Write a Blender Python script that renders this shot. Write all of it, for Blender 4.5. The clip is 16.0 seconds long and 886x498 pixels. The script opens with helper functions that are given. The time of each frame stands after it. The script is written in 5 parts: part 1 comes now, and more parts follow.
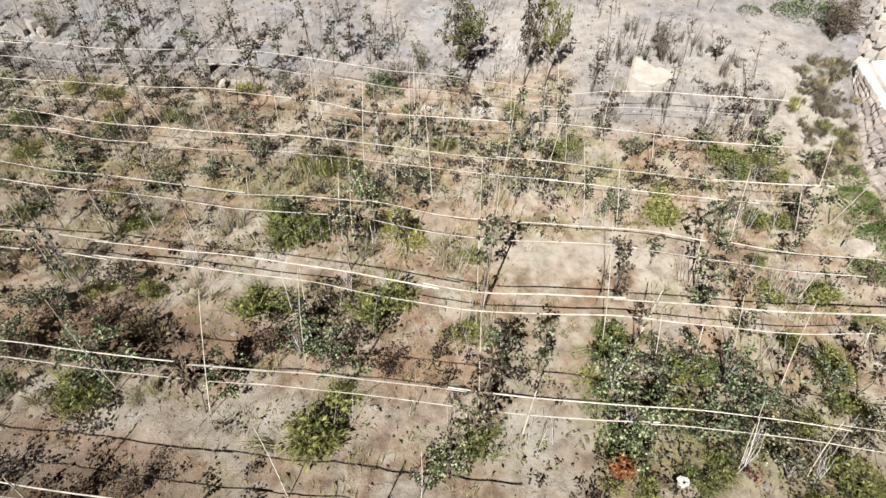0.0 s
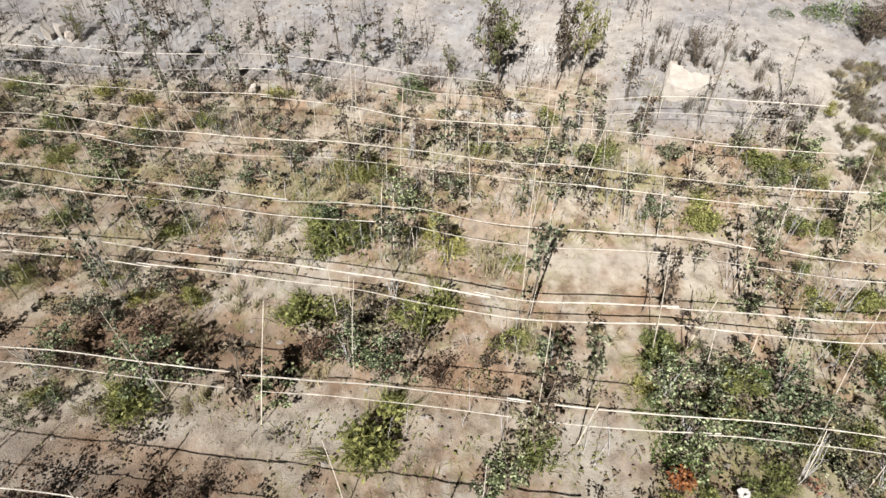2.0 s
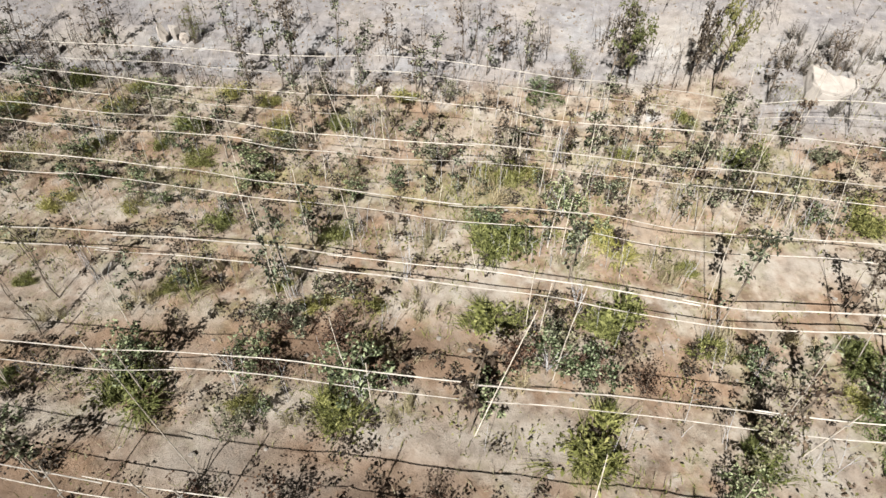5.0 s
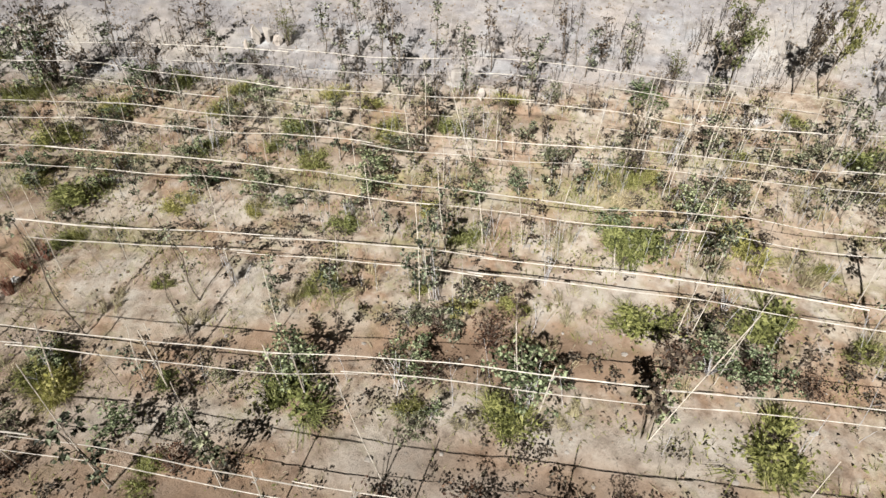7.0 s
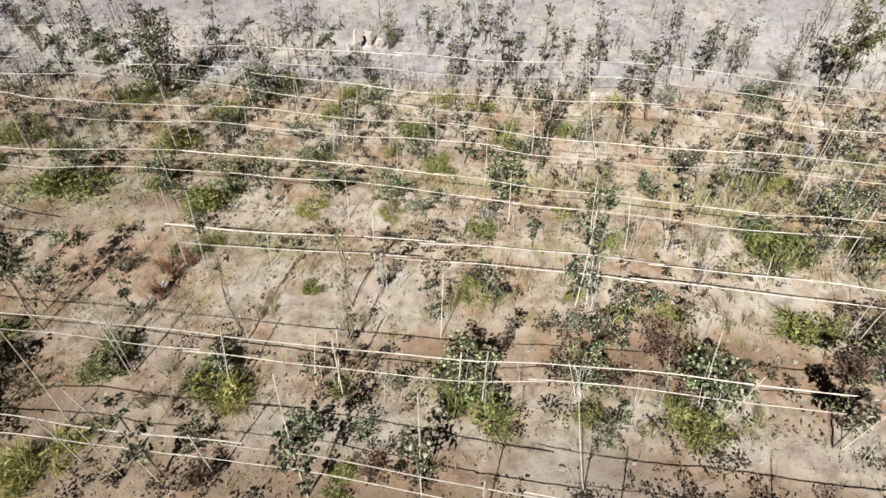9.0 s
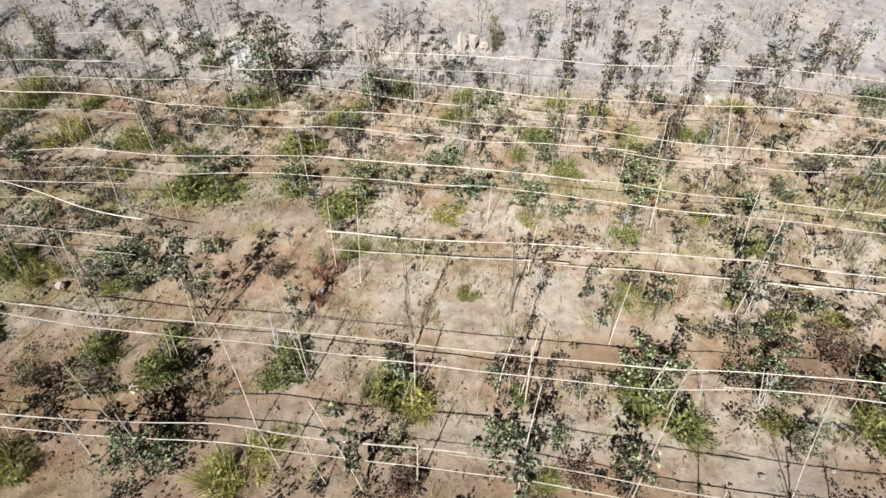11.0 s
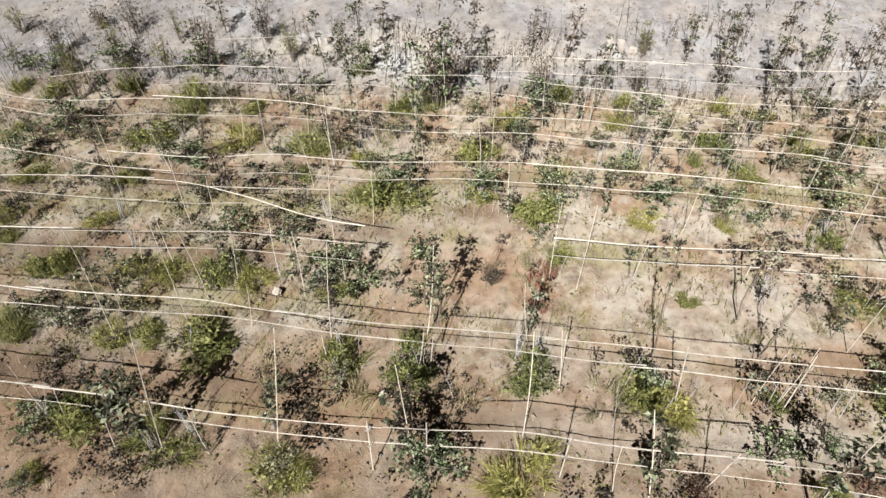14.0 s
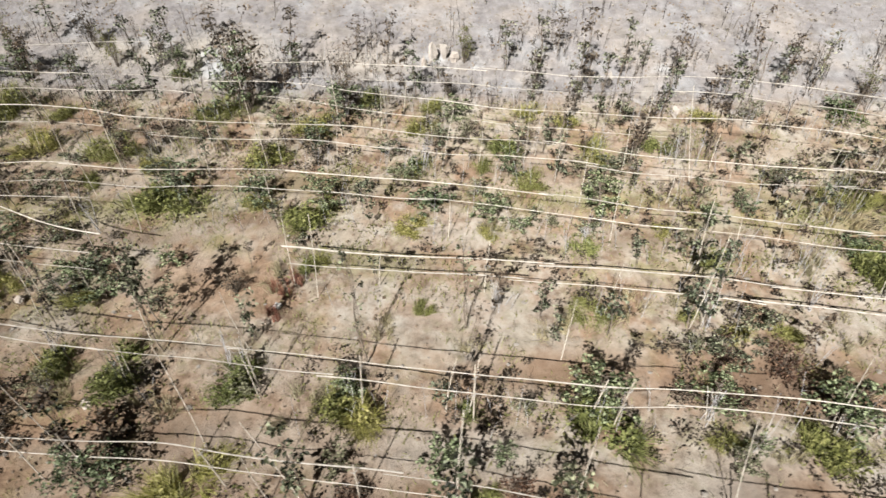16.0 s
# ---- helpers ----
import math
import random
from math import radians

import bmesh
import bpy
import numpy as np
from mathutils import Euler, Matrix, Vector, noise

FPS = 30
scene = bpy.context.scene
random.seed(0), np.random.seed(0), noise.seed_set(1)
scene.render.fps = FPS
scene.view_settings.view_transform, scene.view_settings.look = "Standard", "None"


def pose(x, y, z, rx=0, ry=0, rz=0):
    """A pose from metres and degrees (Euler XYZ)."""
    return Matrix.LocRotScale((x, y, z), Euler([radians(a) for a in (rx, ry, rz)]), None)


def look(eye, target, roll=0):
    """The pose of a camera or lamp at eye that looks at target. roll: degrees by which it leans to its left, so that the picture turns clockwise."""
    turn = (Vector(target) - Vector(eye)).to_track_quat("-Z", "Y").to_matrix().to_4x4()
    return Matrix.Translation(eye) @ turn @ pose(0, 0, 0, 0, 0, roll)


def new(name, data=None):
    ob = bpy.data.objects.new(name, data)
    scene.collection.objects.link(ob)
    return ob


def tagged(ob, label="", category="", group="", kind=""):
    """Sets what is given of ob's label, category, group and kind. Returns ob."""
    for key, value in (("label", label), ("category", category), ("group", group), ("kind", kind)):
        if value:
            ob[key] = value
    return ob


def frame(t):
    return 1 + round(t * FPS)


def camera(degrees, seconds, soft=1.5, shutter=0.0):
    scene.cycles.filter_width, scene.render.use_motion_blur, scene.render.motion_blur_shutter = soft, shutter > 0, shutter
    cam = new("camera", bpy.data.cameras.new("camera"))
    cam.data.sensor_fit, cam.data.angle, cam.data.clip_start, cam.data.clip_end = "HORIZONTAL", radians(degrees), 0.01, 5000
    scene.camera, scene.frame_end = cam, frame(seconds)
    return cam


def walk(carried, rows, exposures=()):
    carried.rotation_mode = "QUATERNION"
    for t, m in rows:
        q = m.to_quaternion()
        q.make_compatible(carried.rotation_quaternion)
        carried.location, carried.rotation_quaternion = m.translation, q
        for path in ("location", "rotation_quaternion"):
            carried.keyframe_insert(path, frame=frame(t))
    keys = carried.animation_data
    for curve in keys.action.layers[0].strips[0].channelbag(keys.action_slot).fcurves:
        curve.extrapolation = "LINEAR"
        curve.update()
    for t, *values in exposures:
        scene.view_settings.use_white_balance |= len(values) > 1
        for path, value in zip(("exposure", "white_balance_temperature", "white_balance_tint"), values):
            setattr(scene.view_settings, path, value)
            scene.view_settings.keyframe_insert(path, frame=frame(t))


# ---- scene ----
cam = camera(80.3, 16.0, soft=1.5, shutter=0.2)
METRES, EYE, TILT, LEAN, TURN = 18.0, 5.4, -39.0, 0.0, 0.0
ROWS = [
    (0.0, 0.0, 0.0, 0.0, 0.0, 0.0, -0.0),
    (0.5, -0.0022, 0.0003, 0.0008, 0.03, -0.0, 0.01),
    (1.0, -0.0094, 0.0011, 0.0023, 0.05, 0.0, 0.02),
    (1.5, -0.0216, 0.0019, 0.0044, 0.05, 0.01, 0.01),
    (2.0, -0.038, 0.0028, 0.0062, 0.04, 0.02, -0.01),
    (2.5, -0.0577, 0.0038, 0.0078, 0.04, 0.03, -0.02),
    (3.0, -0.0803, 0.0049, 0.0091, 0.05, 0.06, -0.09),
    (3.5, -0.1053, 0.0065, 0.0098, 0.06, 0.11, -0.13),
    (4.0, -0.1336, 0.0081, 0.0095, 0.07, 0.12, -0.16),
    (6.5, -0.2812, 0.0116, 0.0108, 0.26, 0.31, -0.19),
    (7.0, -0.3125, 0.0119, 0.0109, 0.29, 0.35, -0.26),
    (7.5, -0.3444, 0.0126, 0.0119, 0.35, 0.37, -0.28),
    (8.0, -0.3767, 0.0129, 0.0123, 0.4, 0.38, -0.3),
    (8.5, -0.4093, 0.0134, 0.0126, 0.49, 0.45, -0.31),
    (9.0, -0.4425, 0.014, 0.0143, 0.59, 0.45, -0.33),
    (11.5, -0.6109, 0.0112, 0.0222, 0.82, 0.24, -0.2),
    (12.0, -0.645, 0.0107, 0.0232, 0.86, 0.24, -0.22),
    (12.5, -0.6794, 0.01, 0.0232, 0.9, 0.27, -0.22),
    (13.0, -0.7142, 0.0088, 0.0234, 0.94, 0.31, -0.23),
    (13.5, -0.7507, 0.0079, 0.0244, 1.04, 0.31, -0.25),
    (14.0, -0.7678, 0.0076, 0.0254, 1.1, 0.32, -0.28),
    (14.5, -0.756, 0.0072, 0.0273, 1.11, 0.26, -0.27),
    (15.0, -0.7084, 0.0077, 0.029, 1.1, 0.21, -0.24),
    (15.5, -0.6308, 0.0092, 0.0317, 1.04, 0.21, -0.22),
    (16.0, -0.5374, 0.0109, 0.0338, 0.94, 0.24, -0.18),
]
walk(cam, [(t, pose(0, 0, EYE, TILT, LEAN, TURN) @ pose(METRES * x, METRES * y, METRES * z, 90 + pitch, roll, yaw)) for t, x, y, z, yaw, pitch, roll in ROWS],
     exposures=[(0.0, 0.55), (16.0, 0.55)])

# ---- light: clear winter sun from behind the camera ----
SUN_AZ, SUN_EL = radians(199.0), radians(37.0)
sky = bpy.data.worlds.new("sky")
scene.world = sky
sky.use_nodes = True
sn = sky.node_tree
st = sn.nodes.new("ShaderNodeTexSky")
st.sky_type, st.sun_disc, st.sun_elevation, st.sun_rotation = "NISHITA", False, SUN_EL, SUN_AZ
st.air_density, st.dust_density, st.ozone_density = 0.7, 3.0, 0.6
sn.links.new(st.outputs[0], sn.nodes["Background"].inputs[0])
sn.nodes["Background"].inputs[1].default_value = 0.0021
sun_data = bpy.data.lights.new("sun", "SUN")
sun_data.energy, sun_data.angle, sun_data.color = 5.0, radians(0.53), (0.99, 0.965, 0.915)
sun = new("sun", sun_data)
toward = Vector((math.sin(SUN_AZ) * math.cos(SUN_EL), math.cos(SUN_AZ) * math.cos(SUN_EL), math.sin(SUN_EL)))
sun.matrix_world = look(toward * 60, (0, 0, 0))


# ---- materials ----
class Mat:
    """A small builder of node materials."""

    def __init__(self, name, rough=0.85, spec=0.25):
        self.m = bpy.data.materials.new(name)
        self.m.use_nodes = True
        self.t = self.m.node_tree
        self.b = self.t.nodes["Principled BSDF"]
        self.b.inputs["Roughness"].default_value = rough
        self.b.inputs["Specular IOR Level"].default_value = spec
        self.b.inputs["Diffuse Roughness"].default_value = 1.0

    def node(self, kind, **kw):
        n = self.t.nodes.new(kind)
        for k, v in kw.items():
            if k in n.inputs:
                n.inputs[k].default_value = v
        return n

    def link(self, a, b):
        self.t.links.new(a, b)

    def coords(self):
        return self.node("ShaderNodeTexCoord").outputs["Object"]

    def noise(self, scale, detail=4.0, rough=0.6, vec=None, seed=0.0):
        n = self.node("ShaderNodeTexNoise", Scale=scale, Detail=detail, Roughness=rough)
        src = vec or self.coords()
        if seed:
            add = self.t.nodes.new("ShaderNodeVectorMath")
            add.inputs[1].default_value = (seed, seed * 0.7, seed * 1.3)
            self.link(src, add.inputs[0])
            src = add.outputs[0]
        self.link(src, n.inputs["Vector"])
        return n.outputs["Fac"]

    def ramp(self, fac, *stops):
        r = self.t.nodes.new("ShaderNodeValToRGB")
        e = r.color_ramp.elements
        while len(e) < len(stops):
            e.new(0.5)
        for k, (p, c) in enumerate(stops):
            e[k].position = p
            e[k].color = (*c, 1) if not isinstance(c, (int, float)) else (c, c, c, 1)
        self.link(fac, r.inputs[0])
        return r.outputs[0]

    def mix(self, fac, a, b, mode="MIX"):
        n = self.t.nodes.new("ShaderNodeMix")
        n.data_type, n.blend_type = "RGBA", mode
        for v, k in ((fac, 0), (a, 6), (b, 7)):
            if isinstance(v, (int, float)):
                n.inputs[k].default_value = v
            elif isinstance(v, tuple):
                n.inputs[k].default_value = (*v, 1)
            else:
                self.link(v, n.inputs[k])
        return n.outputs[2]

    def attr(self, name):
        n = self.t.nodes.new("ShaderNodeAttribute")
        n.attribute_name = name
        return n.outputs["Fac"]

    def color(self, c):
        self.link(c, self.b.inputs["Base Color"])

    def bump(self, fac, strength, dist):
        n = self.t.nodes.new("ShaderNodeBump")
        n.inputs["Strength"].default_value, n.inputs["Distance"].default_value = strength, dist
        self.link(fac, n.inputs["Height"])
        self.link(n.outputs[0], self.b.inputs["Normal"])


def leafy(name, low, mid, high, through_light=0.25, rough=0.55, at=0.55):
    """Leaves and blades: hue differs from leaf to leaf and from plant to plant, and some light passes."""
    m = Mat(name, rough, 0.3)
    geo = m.node("ShaderNodeNewGeometry").outputs["Random Per Island"]
    ob = m.node("ShaderNodeObjectInfo").outputs["Random"]
    c = m.ramp(geo, (0.0, low), (at, mid), (1.0, high))
    d = m.ramp(ob, (0.0, (0.75, 0.8, 0.8)), (1.0, (1.2, 1.15, 1.1)))
    c = m.mix(1.0, c, d, "MULTIPLY")
    m.color(c)
    tr = m.t.nodes.new("ShaderNodeBsdfTranslucent")
    m.link(c, tr.inputs[0])
    mx = m.t.nodes.new("ShaderNodeMixShader")
    mx.inputs[0].default_value = through_light
    m.link(m.b.outputs[0], mx.inputs[1])
    m.link(tr.outputs[0], mx.inputs[2])
    m.link(mx.outputs[0], m.t.nodes["Material Output"].inputs[0])
    return m.m


def wood(name, dark, light, scale=9.0, rough=0.7):
    m = Mat(name, rough, 0.3)
    ob = m.node("ShaderNodeObjectInfo").outputs["Random"]
    n = m.noise(scale, 5.0)
    c = m.ramp(n, (0.3, dark), (0.6, light))
    c = m.mix(1.0, c, m.ramp(ob, (0.0, (0.8, 0.78, 0.75)), (1.0, (1.12, 1.1, 1.06))), "MULTIPLY")
    m.color(c)
    m.bump(m.noise(60.0, 3.0), 0.3, 0.004)
    return m.m


def stone(name, a, b, c):
    m = Mat(name, 0.9, 0.2)
    n = m.noise(3.5, 8.0, 0.65)
    col = m.ramp(n, (0.3, a), (0.5, b), (0.72, c))
    ob = m.node("ShaderNodeObjectInfo").outputs["Random"]
    col = m.mix(1.0, col, m.ramp(ob, (0.0, (0.8, 0.8, 0.8)), (1.0, (1.15, 1.12, 1.08))), "MULTIPLY")
    m.color(col)
    m.bump(m.noise(18.0, 8.0, 0.7), 0.6, 0.03)
    return m.m


def soil():
    m = Mat("soil", 0.95, 0.1)
    v = m.coords()
    big, mid, fine = m.noise(0.9, 5.0, 0.6, v), m.noise(4.0, 6.0, 0.65, v, 3.1), m.noise(26.0, 6.0, 0.7, v, 7.7)
    red = m.ramp(mid, (0.3, (0.15, 0.094, 0.062)), (0.52, (0.3, 0.204, 0.139)), (0.75, (0.41, 0.308, 0.228)))
    tan = m.ramp(mid, (0.28, (0.2, 0.171, 0.135)), (0.5, (0.372, 0.331, 0.274)), (0.75, (0.495, 0.455, 0.395)))
    pale = m.ramp(mid, (0.25, (0.285, 0.254, 0.22)), (0.5, (0.395, 0.36, 0.32)), (0.8, (0.47, 0.44, 0.4)))
    ash = m.ramp(mid, (0.25, (0.16, 0.148, 0.148)), (0.5, (0.253, 0.238, 0.24)), (0.8, (0.36, 0.345, 0.348)))
    moss = m.ramp(mid, (0.3, (0.13, 0.125, 0.05)), (0.7, (0.3, 0.285, 0.14)))
    edge = m.ramp(big, (0.3, 0.0), (0.7, 1.0))

    def soft(name, k=0.9):
        a = m.attr(name)
        s = m.t.nodes.new("ShaderNodeMath")
        s.operation, s.use_clamp = "MULTIPLY_ADD", True
        m.link(a, s.inputs[0])
        s.inputs[1].default_value = 1.6
        w = m.t.nodes.new("ShaderNodeMath")
        w.operation = "MULTIPLY_ADD"
        m.link(mid, w.inputs[0])
        w.inputs[1].default_value, w.inputs[2].default_value = k, -k * 0.75
        m.link(w.outputs[0], s.inputs[2])
        return s.outputs[0]

    patch_red = m.ramp(m.noise(1.25, 4.0, 0.6, v, 5.3), (0.47, 0.0), (0.6, 0.9))
    patch_pale = m.ramp(m.noise(1.6, 5.0, 0.65, v, 11.9), (0.5, 0.0), (0.66, 0.75))
    patch_dark = m.ramp(m.noise(1.9, 5.0, 0.7, v, 27.4), (0.51, 0.0), (0.63, 0.8))
    patch_grey = m.ramp(m.noise(0.8, 4.0, 0.6, v, 33.8), (0.52, 0.0), (0.62, 0.75))
    patch_moss = m.ramp(m.noise(2.1, 5.0, 0.65, v, 19.2), (0.52, 0.0), (0.68, 0.6))
    c = m.mix(edge, tan, m.mix(0.5, red, tan))
    c = m.mix(patch_red, c, red)
    c = m.mix(patch_pale, c, pale)
    c = m.mix(patch_moss, c, moss)
    c = m.mix(patch_dark, c, m.ramp(mid, (0.3, (0.12, 0.08, 0.055)), (0.7, (0.27, 0.19, 0.135))))
    ash = m.mix(patch_grey, ash, m.ramp(mid, (0.25, (0.265, 0.262, 0.268)), (0.7, (0.385, 0.382, 0.39))))
    drift = m.ramp(m.noise(0.55, 4.0, 0.6, v, 44.6), (0.46, 0.0), (0.62, 0.8))
    ash = m.mix(drift, ash, m.ramp(mid, (0.25, (0.26, 0.23, 0.21)), (0.7, (0.4, 0.36, 0.33))))
    ash = m.mix(m.ramp(m.noise(1.7, 4.0, 0.65, v, 51.3), (0.55, 0.0), (0.66, 0.7)), ash, m.ramp(mid, (0.25, (0.16, 0.145, 0.13)), (0.7, (0.28, 0.255, 0.235))))
    c = m.mix(soft("red"), c, red)
    c = m.mix(soft("ash"), c, ash)
    c = m.mix(soft("pale"), c, pale)
    c = m.mix(soft("moss", 1.4), c, moss)
    c = m.mix(soft("mulch_shade", 1.9), c, m.ramp(mid, (0.3, (0.075, 0.05, 0.036)), (0.55, (0.17, 0.117, 0.083)), (0.75, (0.28, 0.2, 0.145))))
    c = m.mix(soft("chalk", 1.6), c, m.ramp(mid, (0.3, (0.33, 0.325, 0.325)), (0.55, (0.47, 0.475, 0.48)), (0.8, (0.56, 0.565, 0.575))))
    # Follows the fine bump: crevice shade is put into the colour here.
    c = m.mix(0.22, c, m.mix(1.0, c, m.ramp(fine, (0.28, 0.4), (0.48, 1.0), (0.75, 1.35)), "MULTIPLY"))
    m.color(c)
    h = m.t.nodes.new("ShaderNodeMath")
    h.operation = "MULTIPLY_ADD"
    m.link(fine, h.inputs[0])
    h.inputs[1].default_value = 0.5
    m.link(mid, h.inputs[2])
    m.bump(h.outputs[0], 0.75, 0.06)
    return m.m


SOIL = soil()
BAMBOO = wood("pale bamboo", (0.4, 0.37, 0.335), (0.66, 0.63, 0.595))
STAKE = wood("weathered cane", (0.36, 0.325, 0.285), (0.61, 0.57, 0.515))
STAKE_OLD = wood("old weathered cane", (0.3, 0.265, 0.225), (0.52, 0.475, 0.42))
BARK = wood("grey bark", (0.09, 0.075, 0.06), (0.24, 0.2, 0.165), 14.0, 0.9)
TWINE = wood("twine", (0.25, 0.24, 0.23), (0.4, 0.39, 0.38))
SHOOT = wood("bleached shoot", (0.27, 0.265, 0.275), (0.5, 0.495, 0.52))
# In LEAF, LEAF_DRY and LEAF_GREEN the near-black ends stand in for leaf-gap shade.
LEAF = leafy("sapling leaf", (0.012, 0.012, 0.008), (0.068, 0.075, 0.042), (0.47, 0.5, 0.35), 0.06, at=0.64)
LEAF_GREY = leafy("dusty sapling leaf", (0.03, 0.028, 0.018), (0.17, 0.172, 0.1), (0.42, 0.415, 0.29), 0.12, at=0.6)
LEAF_DRY = leafy("withered leaf", (0.018, 0.012, 0.009), (0.075, 0.054, 0.04), (0.3, 0.24, 0.18), 0.06, at=0.62)
LEAF_BROWN = leafy("red-brown leaf", (0.02, 0.009, 0.006), (0.085, 0.045, 0.03), (0.3, 0.19, 0.13), 0.08, at=0.6)
LITTER = leafy("fallen leaf", (0.07, 0.05, 0.035), (0.2, 0.15, 0.1), (0.36, 0.3, 0.22), 0.1)
LEAF_OLIVE = leafy("olive leaf", (0.085, 0.09, 0.032), (0.19, 0.195, 0.07), (0.33, 0.32, 0.15))
LEAF_RUST = leafy("rust leaf", (0.1, 0.04, 0.02), (0.4, 0.14, 0.05), (0.58, 0.28, 0.12))
LEAF_GREEN = leafy("green sapling leaf", (0.014, 0.018, 0.008), (0.09, 0.113, 0.052), (0.48, 0.54, 0.34), 0.07, at=0.6)
HERB = leafy("herb leaf", (0.045, 0.05, 0.018), (0.215, 0.23, 0.075), (0.46, 0.46, 0.195), 0.22)
WEED = leafy("weed leaf", (0.06, 0.11, 0.025), (0.13, 0.21, 0.05), (0.25, 0.32, 0.1), 0.35)
GRASS_M = leafy("grass blade", (0.09, 0.08, 0.03), (0.295, 0.295, 0.083), (0.52, 0.49, 0.24), 0.22)
DRY_M = leafy("withered blade", (0.1, 0.08, 0.055), (0.25, 0.21, 0.14), (0.42, 0.37, 0.26), 0.25)
TWIG_M = leafy("grey stalk", (0.09, 0.075, 0.06), (0.2, 0.175, 0.15), (0.4, 0.36, 0.32), 0.1)
STRAW_M = leafy("straw blade", (0.25, 0.21, 0.12), (0.42, 0.37, 0.24), (0.6, 0.54, 0.4), 0.3)
ROCK = stone("pale rock", (0.34, 0.3, 0.27), (0.52, 0.47, 0.43), (0.66, 0.62, 0.58))
WHITE_ROCK = stone("whitish rock", (0.36, 0.325, 0.295), (0.47, 0.435, 0.405), (0.56, 0.525, 0.495))
ROCK_GREY = stone("grey stone", (0.2, 0.175, 0.15), (0.37, 0.335, 0.3), (0.52, 0.48, 0.445))
# Near-black backing: the shade in the bank's gaps is put into its colour.
GAP_SHADE = stone("shade backing", (0.03, 0.022, 0.016), (0.06, 0.045, 0.035), (0.1, 0.08, 0.065))
WHITE = stone("white scrap", (0.42, 0.41, 0.4), (0.6, 0.59, 0.58), (0.75, 0.75, 0.74))
PAINT = stone("white coping", (0.6, 0.61, 0.62), (0.74, 0.75, 0.76), (0.8, 0.8, 0.8))
CLOD = stone("soil clod", (0.15, 0.11, 0.08), (0.29, 0.225, 0.17), (0.42, 0.355, 0.285))

# ---- ground shape ----
GY = (-60, -20, 0, 3, 4, 5, 6, 7, 7.6, 9, 10.5, 12, 13.3, 16, 20, 40, 120)
GZ = (-16, -5.2, -1.15, -0.75, -0.62, -0.48, -0.30, -0.12, 0, 0.3, 0.65, 1.02, 1.5, 2.4, 3.5, 7.0, 16)


def step(v, a, b):
    v = np.clip((v - a) / (b - a), 0, 1)
    return v * v * (3 - 2 * v)


def ground_at(x, y):
    """The hillside without its clods: one slope, with a higher bank on the right."""
    z = 0.5 * np.interp(y, GY, GZ) + 0.25 * (np.interp(y - 0.5, GY, GZ) + np.interp(y + 0.5, GY, GZ))
    return z + 0.75 * step(x, 0.5, 4.5) * step(y, 8, 11)


def blob(x, y, spots):
    v = np.zeros_like(x)
    for cx, cy, rx, ry, w in spots:
        v = np.maximum(v, w * np.exp(-((x - cx) / rx) ** 2 - ((y - cy) / ry) ** 2))
    return v


RED_SPOTS = [(-5.5, 5.3, 2.2, 0.5, 0.8), (-8.0, 5.4, 1.6, 0.4, 0.7), (-15.5, 4.6, 2.5, 0.5, 0.9), (-19.5, 4.6, 2.5, 0.8, 0.8), (-4.5, 3.7, 1.8, 0.5, 0.8), (-4, 5, 2.5, 0.4, 0.8), (-1.6, 7.7, 1.2, 0.7, 0.9), (-0.4, 4.7, 0.9, 0.4, 0.9), (-13.7, 7.1, 1.2, 0.8, 0.95), (-14.6, 6.3, 1.2, 0.5, 0.65), (-17, 5.0, 3, 0.5, 0.7),
             (-15.4, 5.6, 1.5, 0.4, 0.6), (-8.5, 3.6, 2, 0.5, 0.7), (-8, 9.6, 2.5, 0.5, 0.7), (-14, 9.3, 3, 0.5, 0.7), (-6, 10.2, 2, 0.4, 0.6), (0.3, 7.6, 0.7, 0.6, 0.8), (-19, 9.6, 2, 0.5, 0.7)]
PALE_SPOTS = [(-12.2, 5.3, 1.6, 0.8, 0.35), (-12.4, 4.2, 1.2, 0.6, 0.4), (-10.6, 4.2, 1.5, 0.8, 0.35), (-6.4, 3.7, 1.2, 0.6, 0.6), (-4.2, 4.0, 0.9, 0.4, 0.7), (-5.2, 3.3, 1.2, 0.4, 0.55), (-9.5, 6.3, 1.6, 0.8, 0.45), (-9.6, 4.2, 1.8, 0.5, 0.6), (-2.6, 3.9, 2.4, 0.5, 0.6), (-9.0, 12.9, 4.0, 0.8, 0.25), (1.2, 3.6, 0.8, 0.7, 0.6), (2.6, 6.7, 2.0, 0.5, 0.55), (-3.3, 6.3, 1.0, 0.5, 0.6), (5.5, 11.2, 3.0, 1.6, 0.4),
              (7.2, 9.6, 0.6, 1.6, 0.9), (2.2, 12.5, 2.5, 1.6, 0.45), (-15.3, 13.2, 1.4, 1.0, 1.1), (-9.8, 8.0, 1.0, 0.4, 0.5), (-5.5, 4.2, 0.9, 0.4, 0.5), (-17.5, 13.4, 1.6, 0.6, 0.8), (-11.8, 13, 1.6, 0.5, 0.7)]
